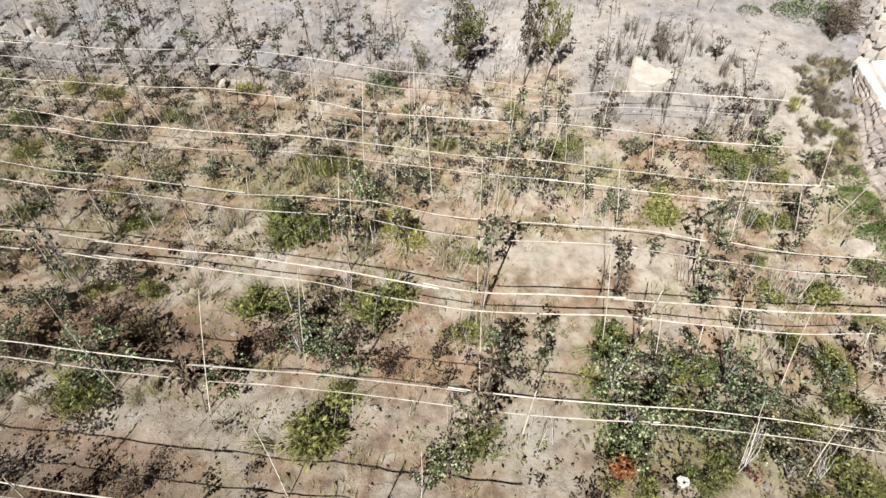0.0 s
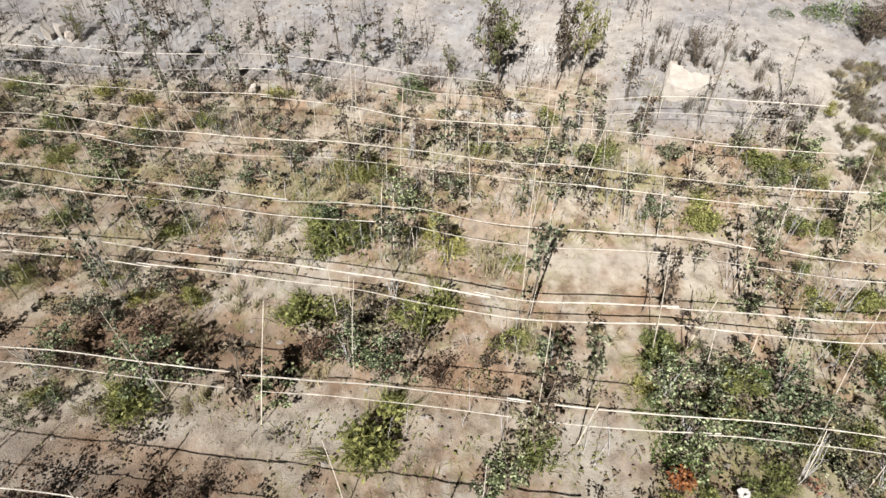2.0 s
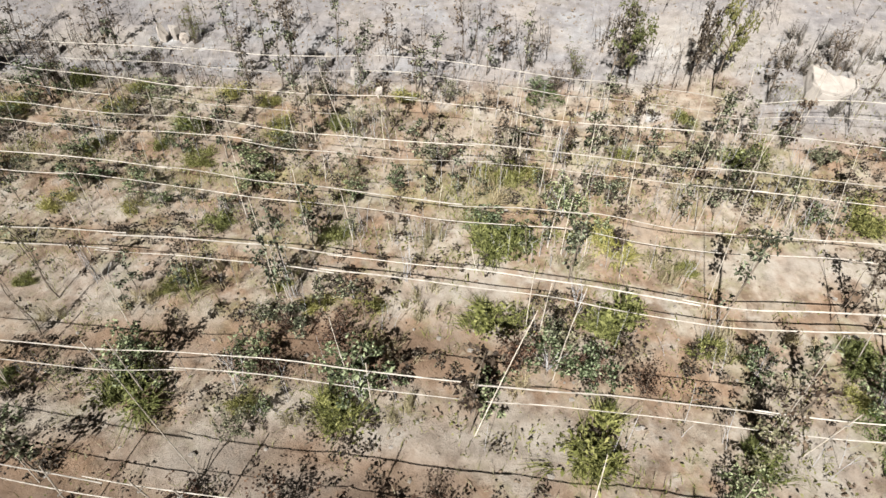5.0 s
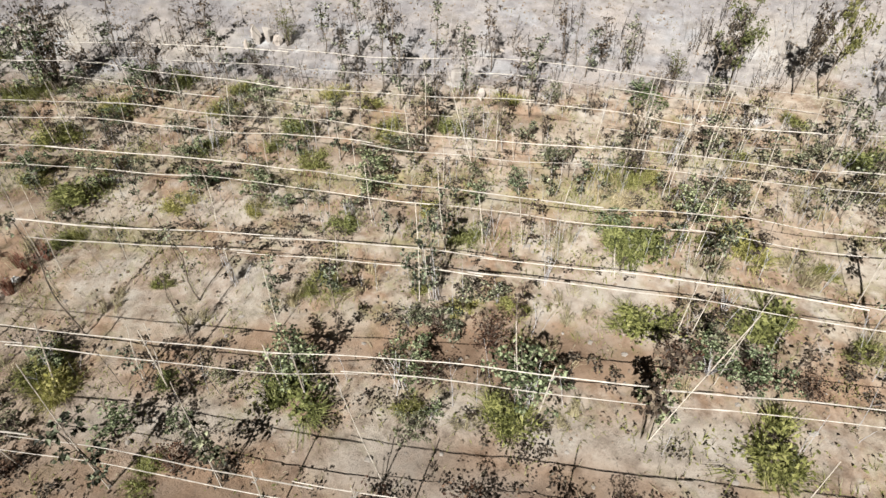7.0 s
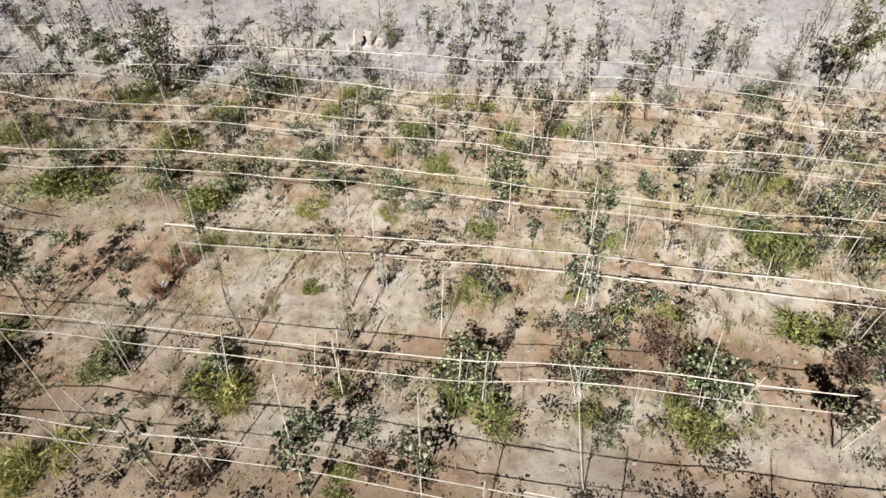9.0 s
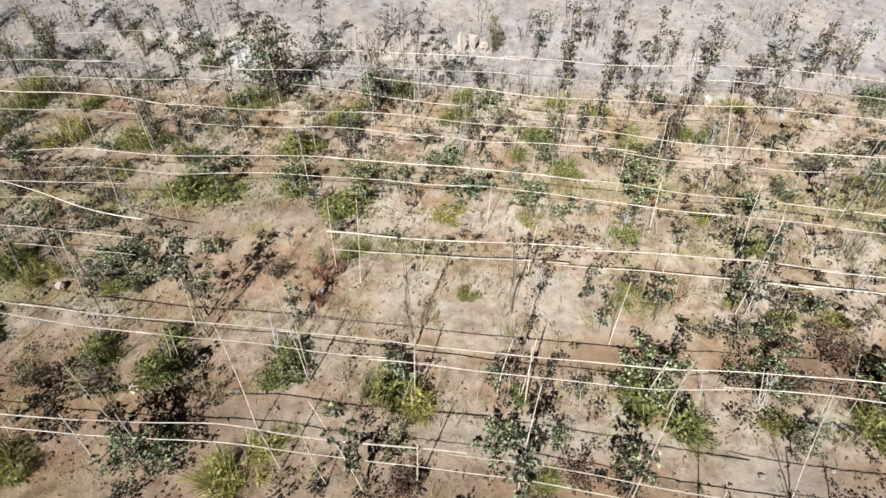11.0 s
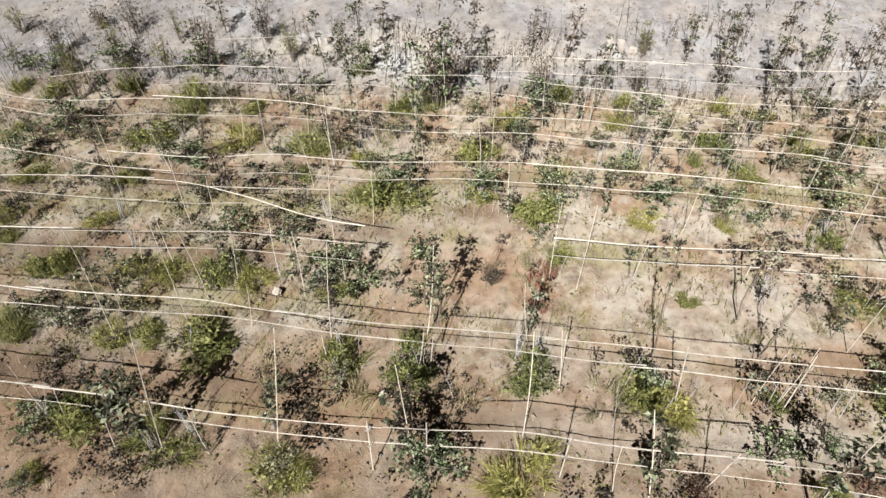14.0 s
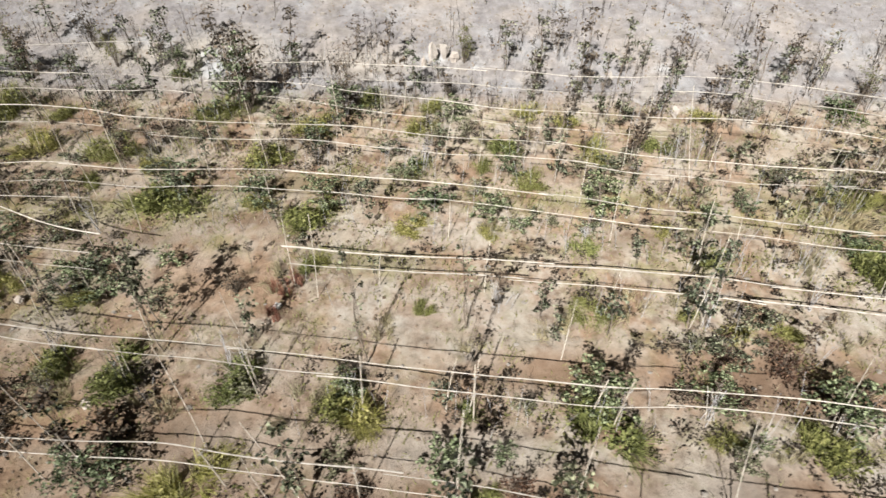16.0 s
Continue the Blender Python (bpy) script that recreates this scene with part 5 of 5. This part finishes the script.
EDGE = [(-0.65, -0.08), (-0.54, -0.35), (-0.13, -0.38), (0.14, -0.22), (0.43, -0.06), (0.4, 0.11), (0.1, 0.17), (-0.14, 0.3), (-0.28, 0.5), (-0.44, 0.68), (-0.54, 0.4)]
slab("boulder", 4.33, 10.42, (0.5, 0.4, 0.24), "large pale flat-topped boulder pointed at one end", 0.36, 0.0, WHITE_ROCK, edge=[(0.84 * a, 0.84 * b) for a, b in EDGE])
slab("flat_stone", 6.95, 6.85, (0.3, 0.17, 0.1), "flat greyish stone at the edge of the plot", 0.1, 0.1, ROCK_GREY, seed=6)
for k, (x, y, w, d, h, _, turn) in enumerate([(-5.38, 11.75, 0.2, 0.12, 0.34, 0.5, 0.2), (-6.1, 12.3, 0.1, 0.08, 0.22, 0.4, 0.5), (-10.14, 13.1, 0.13, 0.1, 0.3, 0.5, 0.3), (-9.86, 13.2, 0.15, 0.1, 0.24, 0.4, 1.1), (-9.62, 13.05, 0.11, 0.08, 0.2, 0.3, 0.1), (-10.34, 12.95, 0.08, 0.07, 0.13, 0.3, 0.8),
                                                 (-12.5, 12.65, 0.11, 0.09, 0.26, 0.45, 0.6), (-4.85, 11.3, 0.13, 0.1, 0.14, 0.3, 1.4), (-16.9, 13.6, 0.13, 0.1, 0.12, 0.3, 0.4), (-15.5, 13.2, 0.12, 0.1, 0.12, 0.3, 2.2), (-0.35, 10.5, 0.12, 0.08, 0.09, 0.2, 0.3), (0.65, 10.45, 0.16, 0.08, 0.1, 0.2, 1.0), (-4.4, 12.75, 0.12, 0.1, 0.12, 0.3, 0.4)]):
    rock("stone", x, y, (w * 0.9, d * 0.9, h * 0.75), "angular whitish stone standing among dry weeds" if h > 0.2 else "small angular whitish stone on the ashy slope", WHITE_ROCK if h > 0.2 else ROCK, 0.35, 40 + k, 0.55, turn, 4, 6)
rock("stone", -14.73, 4.8, (0.085, 0.075, 0.075), "small pale stone between two rows", seed=14)
rock("stone", -16.66, 6.55, (0.08, 0.07, 0.07), "small pale stone between two rows", seed=15)
s = rock("plastic_scrap", 2.85, 3.12, (0.085, 0.06, 0.06), "crumpled white plastic scrap lying on the soil", WHITE, 0.1, 18, 0.6)
s["category"], s["group"] = "scrap", "litter"

# red-stalked weeds at the rim of the bare mound, and a withered bush on it
RED_STALK = leafy("red stalk", (0.13, 0.045, 0.035), (0.3, 0.125, 0.09), (0.45, 0.27, 0.19), 0.15)
RED_TUFT = [clump_mesh(210 + s, 200, 0.75, 0.2, 0.011).mesh("tuft", RED_STALK) for s in range(2)]
for k, (x, y, s) in enumerate([(-12.38, 6.72, 0.42), (-12.2, 6.95, 0.36), (-12.5, 6.3, 0.36)]):
    e = new("red_weed")
    e.location, e.rotation_euler, e.scale = (x, y, gz(x, y)), (0, 0, 1.3 * k), (s, s, s * 1.3)
    tagged(part("tuft", RED_TUFT[k % 2], None, e), kind="stuff")
    tagged(e, "thin red-stalked weeds beside the bare soil", "weeds", "red weeds")
plant("shrub", SHRUB[3], -13.2, 6.75, (0.5, 0.45, 0.36), "small withered shrub on the bare mound", "shrub", "shrubs on the slope")
s = rock("plastic_scrap", -12.45, 6.45, (0.06, 0.05, 0.05), "crumpled pale plastic scrap on the bare soil", WHITE, 0.1, 28, 0.6)
s["category"], s["group"] = "scrap", "litter"

# rust-coloured dying bush
g, r = Geo(), random.Random(21)
crown_leaves(g, (0, 0, 0.24), 0.13, 190, r, 0.075, 0.9)
crown_leaves(g, (0.05, 0.04, 0.2), 0.08, 80, r, 0.07, 0.8)
e = new("withered_bush")
e.location = (2.1, 3.2, gz(2.1, 3.2))
part("crown", g, LEAF_RUST, e, "rust orange withered leaves")
st_g = Geo()
for k in range(6):
    st_g.tube([(0, 0, -0.05), (r.uniform(-0.12, 0.12), r.uniform(-0.12, 0.12), 0.3)], [0.008, 0.004], 4)
part("stem", st_g, BARK, e)
tagged(e, "small bush with rust orange withered leaves", "bush")
g = Geo()
crown_leaves(g, (0, 0, 0.08), 0.1, 34, r, 0.055, 0.5)
e = part("withered_weed", g, RED_STALK)
e.location = (3.72, 3.2, gz(3.72, 3.2))
tagged(e, "low weed with dull rust leaves beside a twig bundle", "weeds")

# ---- stone bank with a white coping at the edge of the plot ----
EDGE_Y, EDGE_X, EDGE_Z = (7.4, 8.7, 9.7, 10.6), (9.24, 8.9, 8.64, 8.4), (0.12, 0.55, 1.104, 1.668)
FOOT_Y, FOOT_X = (7.4, 8.1, 8.6, 9.4, 9.9, 10.6), (8.25, 8.0, 7.93, 8.05, 8.2, 8.38)


def bank_at(y, u):
    """A place on the bank's face: u runs from its foot (0) to the coping (1)."""
    fx, ex, ez = float(np.interp(y, FOOT_Y, FOOT_X)), float(np.interp(y, EDGE_Y, EDGE_X)), float(np.interp(y, EDGE_Y, EDGE_Z))
    fz = gz(fx, y)
    return Vector((fx + (ex - fx) * u, y, fz + (ez - 0.05 - fz) * u))


def block(corners, depth, r):
    """A broken stone: an uneven four-sided face, a little proud, with sides that run back into the bank."""
    c = sum(corners, Vector()) / 4
    n = (corners[1] - corners[0]).cross(corners[3] - corners[0]).normalized()
    if n.z < 0:
        n = -n
    g = Geo()
    for k, (inset, out) in enumerate(((0.88, -depth), (0.9, 0.0), (0.74, 0.03))):
        for p in corners:
            g.v.append(c + (p - c) * inset * (r.uniform(0.84, 1.0) if k else 1) + n * (out + (r.uniform(-0.012, 0.02) if k else 0)))
    for k in (0, 4):
        for q in range(4):
            w = (q + 1) % 4
            g.f.append((k + q, k + w, k + w + 4, k + q + 4))
    g.f.append((8, 9, 10, 11))
    return g


BANK_STONE = stone("pale bank stone", (0.24, 0.205, 0.19), (0.38, 0.335, 0.315), (0.52, 0.475, 0.45))
bank = new("stone_bank")
r = random.Random(33)
g = Geo()
ys = [7.4 + 0.1 * k for k in range(33)]
for y in ys:
    for u in (-0.2, 0.0, 0.5, 1.0, 1.3):
        g.v.append(bank_at(y, u) + Vector((0.05, 0, -0.06 if u < 1.1 else -0.3)))
for k in range(len(ys) - 1):
    for q in range(4):
        i = k * 5 + q
        g.f.append((i, i + 1, i + 6, i + 5))
# Added core, coloured as dark as the shade between the stones.
part("core", g, GAP_SHADE, bank, "shade-dark backing between the stones")
NY, NU = 24, 4
grid = [[bank_at(min(10.58, 7.6 + 2.95 * (k + r.uniform(-0.3, 0.3)) / NY + 0.16 * (q / NU - 0.5)), max(0.0, min(1.0, (q + r.uniform(-0.25, 0.25) * (0 < q < NU)) / NU))) for q in range(NU + 1)] for k in range(NY + 1)]
for k in range(NY):
    for q in range(NU):
        part("stone", block([grid[k][q], grid[k][q + 1], grid[k + 1][q + 1], grid[k + 1][q]], 0.08, r), BANK_STONE, bank)
g = Geo()
for y, x in ((10.75, 8.55), (11.5, 9.0), (12.3, 9.5), (13.2, 10.2)):
    z = gz(x, y)
    g.v += [Vector((x - 0.05, y, z - 0.1)), Vector((x + 0.1, y, z + 0.02)), Vector((x + 1.6, y, z + 0.25)), Vector((x + 1.6, y, z - 0.2))]
for k in range(3):
    for q in range(3):
        i = 4 * k + q
        g.f.append((i, i + 1, i + 5, i + 4))
g.f += [(3, 2, 1, 0), (12, 13, 14, 15)]
part("core", g, GAP_SHADE, bank, "shade-dark backing between the stones")
for k in range(8):
    for q in range(5):
        y = 10.82 + 0.3 * k + r.uniform(-0.06, 0.06)
        x = float(np.interp(y, (10.75, 13.2), (8.6, 10.25))) + 0.3 * q + (0.15 if k % 2 else 0.0) + r.uniform(-0.05, 0.05)
        g = Geo()
        g.lump((x, y, gz(x - 0.3 * q, y) + 0.06 + 0.06 * q), (r.uniform(0.13, 0.18), r.uniform(0.1, 0.15), r.uniform(0.12, 0.2)), r, 0.35, 5, 7)
        part("stone", g, WHITE_ROCK, bank)
tagged(bank, "bank of pale cracked stones with dark gaps", "stone wall", kind="structure")


def strip(x0, x1, drop, name, material, parent, label=""):
    """One long piece of the coping, between two distances from its inner edge."""
    g = Geo()
    for y, x, z in ((10.6, 8.4, 1.668), (9.7, 8.64, 1.104), (8.7, 8.9, 0.55), (7.4, 9.24, 0.12)):
        for q, h in ((x0, 0), (x1, 0), (x1, -0.22), (x0, -0.22)):
            g.v.append(Vector((x + q, y + 0.2 * q, z + h - drop)))
    for k in (0, 4, 8):
        for q in range(4):
            w = (q + 1) % 4
            g.f.append((k + q, k + w, k + w + 4, k + q + 4))
    g.f += [(3, 2, 1, 0), (12, 13, 14, 15)]
    return part(name, g, material, parent, label)


coping = strip(0.0, 0.15, 0.0, "coping", PAINT, None)
strip(0.15, 0.29, 0.03, "gutter", ROCK_GREY, coping, "grey gutter")
strip(0.29, 0.95, 0.004, "slab", PAINT, coping, "white slab")
tagged(coping, "white painted concrete coping with a grey gutter", "coping", kind="structure")

# dry brush at the foot of the bank and a dark shrub at its corner
DRY = [clump_mesh(190 + s, 300, 0.7, 0.5, 0.014).mesh("tuft", (DRY_M, STRAW_M, TWIG_M, DRY_M)[s]) for s in range(4)]
SPRIGS = [clump_mesh(230 + s, 90, 0.75, 0.35, 0.01, 30).mesh("tuft", TWIG_M) for s in range(3)]
for k in range(96):
    y = r.uniform(8.5, 11.1)
    x = float(np.interp(y, (8.5, 9.4, 11.1), (7.35, 7.5, 7.95))) + r.uniform(-0.55, 0.5)
    s = r.uniform(0.2, 0.45)
    e = new("straw_clump")
    e.location, e.rotation_euler, e.scale = (x, y, gz(x, y)), (0, 0, r.uniform(0, 6.28)), (s, s, s * 0.9)
    olive_one = k % 17 == 0
    tagged(part("tuft", DRY[k % 4] if not olive_one else CLUMP[k % 5], None, e), kind="stuff")
    tagged(e, "withered brown clump of grass below the bank" if not olive_one else "olive clump of grass below the bank", "grass clump", "dry grass clumps")
for k, (x, y) in enumerate([(3.62, 11.25), (4.18, 11.11), (4.73, 11.69), (4.84, 10.92), (5.44, 11.26), (5.66, 10.64), (5.61, 10.07), (5.03, 9.59), (6.07, 9.59), (6.5, 9.78), (3.38, 9.82), (3.08, 10.39), (4.22, 9.83), (5.26, 11.69), (6.14, 10.92), (4.17, 11.98)]):
    s = r.uniform(0.55, 0.85)
    e = new("straw_clump")
    e.location, e.rotation_euler, e.scale = (x, y, gz(x, y)), (0, 0, r.uniform(0, 6.28)), (s * 0.8, s * 0.8, s * 1.2)
    tagged(part("tuft", SPRIGS[k % 3], None, e), kind="stuff")
    tagged(e, "sparse clump of grey brown dry stalks on the slope", "grass clump", "dry grass clumps")
for k, (x, y, w) in enumerate([(8.45, 11.75, 0.8), (8.85, 11.95, 0.75), (8.6, 12.15, 0.8), (9.1, 12.35, 0.7)]):
    plant("shrub", SHRUB[1 + 2 * (k % 3)], x, y, (w, w * 0.8, 0.62), "dark withered shrub at the corner of the stone bank", "shrub", "shrubs on the slope")

# dry sticks thrown down beside the weeds
heap = new("stick_heap")
heap.location = (7.35, 7.75, gz(7.35, 7.75))
heap.scale = (0.6, 0.6, 0.6)
for k in range(8):
    g = Geo()
    w = 1.9 + k * 0.13
    l = r.uniform(0.5, 0.8)
    g.tube([(0.1 * k - 0.3, -0.25, 0.02), (0.1 * k - 0.3 + math.cos(w) * l * 0.5, -0.25 + math.sin(w) * l * 0.5, 0.1), (0.1 * k - 0.3 + math.cos(w) * l, -0.25 + math.sin(w) * l, 0.2 + 0.02 * k)], [0.009, 0.008, 0.005], 5)
    part("stick", g, STAKE, heap)
tagged(heap, "small heap of pale dry sticks on the ground", "sticks")

# ---- ground cover: too many to count ----
rs = np.random.RandomState(5)


def scatter(n, dens):
    """n places in the plot, thinned by a density between 0 and 1."""
    out = []
    while len(out) < n:
        x, y = rs.uniform(-25, 11, 4000), rs.uniform(2.2, 16, 4000)
        keep = rs.rand(4000) < dens(x, y) * (1 - blob(x, y, PATH_SPOTS)) ** 2
        out += list(zip(x[keep], y[keep]))
    return out[:n]


def cover(name, geo, material, label, category):
    return tagged(part(name, geo, material), label, category, kind="stuff")


def patchy(x, y, f, seed):
    return np.array([0.5 + 0.9 * noise.noise((a * f, b * f, seed)) for a, b in zip(x, y)])


def rr(a, b):
    return float(rs.uniform(a, b))


g = Geo()
for x, y in scatter(10000, lambda x, y: np.clip(patchy(x, y, 1.1, 3.0) - 0.15, 0.0, 1) * (0.55 - 0.2 * step(y, 10.5, 12)) * (1 - 0.85 * blob(x, y, PALE_SPOTS))):
    z = gz(x, y)
    h = rr(0.04, 0.13)
    g.blade((x, y, z - 0.01), (rr(-0.12, 0.12), rr(-0.12, 0.12)), h, rr(0.006, 0.014))
cover("dry_grass", g, STRAW_M, "short dry straw grass scattered over the soil", "dry grass")
g = Geo()
for x, y in scatter(30000, lambda x, y: np.clip(patchy(x, y, 1.4, 8.0) - 0.45 + 0.6 * blob(x, y, MOSS_SPOTS), 0.0, 1) * (1 - step(y, 10.5, 12)) * (0.3 + 0.7 * step(y, 4.0, 5.5))):
    z = gz(x, y)
    g.blade((x, y, z - 0.01), (rr(-0.1, 0.1), rr(-0.1, 0.1)), rr(0.03, 0.13), rr(0.007, 0.014))
cover("low_grass", g, GRASS_M, "thin yellow green grass scattered between rows", "grass")
g = Geo()
for x, y in scatter(2600, lambda x, y: np.clip(patchy(x, y, 0.9, 15.0) - 0.3, 0.0, 1) * (1 - 0.8 * blob(x, y, PALE_SPOTS))):
    z = gz(x, y)
    w = rr(0, 6.28)
    g.leaf((x, y, z + rr(0.0, 0.03)), (math.cos(w), math.sin(w), rr(-0.2, 0.3)), (rr(-0.4, 0.4), rr(-0.4, 0.4), 1), rr(0.03, 0.06), rr(0.018, 0.035))
cover("leaf_litter", g, LITTER, "fallen brown leaves lying on the soil", "leaves")
g = Geo()
for ctrl, n in ((ROW_B, 150), (ROW_C, 130), (ROW_CW, 100), (ROW_D, 330), (ROW_E, 380), (ROW_F, 380), (ROW_G, 330)):
    lo, hi = max(-24.0, ctrl[0][0] - 2), min(6.3, ctrl[-1][0] + 2)
    for _ in range(n):
        x = rr(lo, hi)
        y = spline(ctrl, x) + float(rs.normal(0, 0.22))
        if noise.noise((x * 0.9, y * 1.4, 57.0)) < rr(-0.3, 0.3) or any(a < x < b and c < y < e for a, b, c, e in BARE):
            continue
        z, h, a = gz(x, y), rr(0.25, 0.85), rr(0, 6.28)
        lx, ly = rr(-0.14, 0.14), rr(-0.05, 0.16)
        g.tube([(x, y, z - 0.03), (x + lx * 0.4, y + ly * 0.4, z + h * 0.5), (x + lx, y + ly, z + h)], [0.0045, 0.004, 0.002], 3, False)
        m = Vector((x + lx * 0.5, y + ly * 0.5, z + h * 0.6))
        g.tube([m, m + Vector((math.cos(a) * 0.1, math.sin(a) * 0.1, 0.13))], [0.003, 0.0015], 3, False)
for x, y in scatter(380, lambda x, y: step(y, 10.8, 11.8) * (1 - step(y, 13.2, 14.2)) * np.clip(patchy(x, y, 0.8, 63.0), 0.05, 1) * (1 - step(x, 3.0, 4.5))):
    z, h, lx, ly = gz(x, y), rr(0.2, 0.8), rr(-0.12, 0.12), rr(-0.05, 0.12)
    g.tube([(x, y, z - 0.03), (x + lx * 0.4, y + ly * 0.4, z + h * 0.5), (x + lx, y + ly, z + h)], [0.006, 0.005, 0.002], 3, False)
cover("dry_stalks", g, SHOOT, "thin bleached weed stalks standing along the rows", "stalks")
g, r = Geo(), random.Random(29)
for x, y in scatter(1500, lambda x, y: np.clip(2.4 * patchy(x, y, 0.75, 41.0) - 1.05, 0.0, 1) * (1 - step(y, 10.8, 11.5)) * (1 - 0.9 * blob(x, y, PALE_SPOTS))):
    if any(p < x < q and c < y < e for p, q, c, e in BARE):
        continue
    z = gz(x, y)
    s = rr(0.6, 1.4)
    for _ in range(r.randint(2, 5)):
        a, d = rr(0, 6.28), rr(0.02, 0.16) * s
        crown_leaves(g, (x + math.cos(a) * d, y + math.sin(a) * d, z + rr(0.03, 0.18) * s), rr(0.035, 0.075) * s, r.randint(5, 11), r, 0.06)
cover("withered_weeds", g, LEAF_DRY, "low dark withered weeds scattered over the soil", "weeds")
g, r = Geo(), random.Random(18)
for x, y in scatter(9000, lambda x, y: np.clip(patchy(x, y, 1.2, 27.0), 0.03, 1)):
    k, z, w = rr(0.012, 0.04), gz(x, y), rr(0, 6.28)
    i = len(g.v)
    for q in range(4):
        d = k * rr(0.7, 1.3)
        g.v.append((x + math.cos(w + q * 1.57) * d, y + math.sin(w + q * 1.57) * d, z + rr(-0.4, 0.2) * k))
    g.v += [(x + rr(-0.3, 0.3) * k, y + rr(-0.3, 0.3) * k, z + k * rr(0.7, 1.2)), (x, y, z - k)]
    for q in range(4):
        g.f += [(i + q, i + (q + 1) % 4, i + 4), (i + (q + 1) % 4, i + q, i + 5)]
cover("clods", g, CLOD, "loose brown clods of soil lying on the ground", "clods")
g, r = Geo(), random.Random(8)
for x, y in scatter(1900, lambda x, y: 0.4 + 0.4 * step(y, 10.5, 12.5)):
    k = rr(0.012, 0.045) * (1.6 if y > 11.5 and r.random() < 0.3 else 1)
    g.lump((x, y, gz(x, y) + k * 0.2), (k * rr(0.8, 1.4), k, k * 0.7), r, 0.3, 3, 5)
cover("pebbles", g, ROCK_GREY, "small pale stones scattered over the soil", "pebbles")
g = Geo()
for x, y in scatter(700, lambda x, y: step(y, 10.4, 11.6) * (1 - 0.7 * step(y, 13.5, 14.5)) * np.clip(2.2 * patchy(x, y, 0.9, 21.0) - 1.0, 0.01, 1) * (1 - step(x, 5.5, 6.5))):
    z, h = gz(x, y), rr(0.15, 0.8)
    lx, ly = rr(-0.12, 0.12), rr(-0.1, 0.15)
    g.tube([(x, y, z - 0.03), (x + lx * 0.4, y + ly * 0.4, z + h * 0.5), (x + lx, y + ly, z + h)], [0.006, 0.005, 0.002], 3, False)
    for j in range(5):
        u, w = rr(0.3, 1), rr(0, 6.28)
        g.leaf((x + lx * u, y + ly * u, z + h * u), (math.cos(w), math.sin(w), rr(-0.4, 0.4)), (rr(-0.4, 0.4), rr(-0.4, 0.4), 1), rr(0.04, 0.08), rr(0.02, 0.04))
cover("dry_weeds", g, LEAF_DRY, "thin withered weed stalks on the ashy slope", "weeds")
g = Geo()
for ctrl, n in ((ROW_A, 900), (ROW_B, 1900), (ROW_C, 1500), (ROW_CW, 1500), (ROW_DV, 1000), (ROW_D, 3400), (ROW_E, 3600), (ROW_F, 3400), (ROW_G, 2600)):
    lo, hi = max(-24.0, ctrl[0][0] - 2), min(6.5, ctrl[-1][0] + 2)
    for _ in range(n):
        x = rr(lo, hi)
        y = spline(ctrl, x) + float(rs.normal(-0.02, 0.2))
        d = noise.noise((x * 1.1, y * 1.6, 31.0))
        if d < rr(-0.25, 0.35) or any(a < x < b and c < y < e for a, b, c, e in BARE):
            continue
        w, z = rr(0, 6.28), gz(x, y) + abs(float(rs.normal(0, 0.13)))
        g.leaf((x, y, z), (math.cos(w), math.sin(w), rr(-0.3, 0.5)), (rr(-0.5, 0.5), rr(-0.5, 0.5), 1), rr(0.035, 0.08), rr(0.02, 0.04))
cover("undergrowth", g, LEAF_OLIVE, "low olive green leafy weeds along the rows", "weeds")
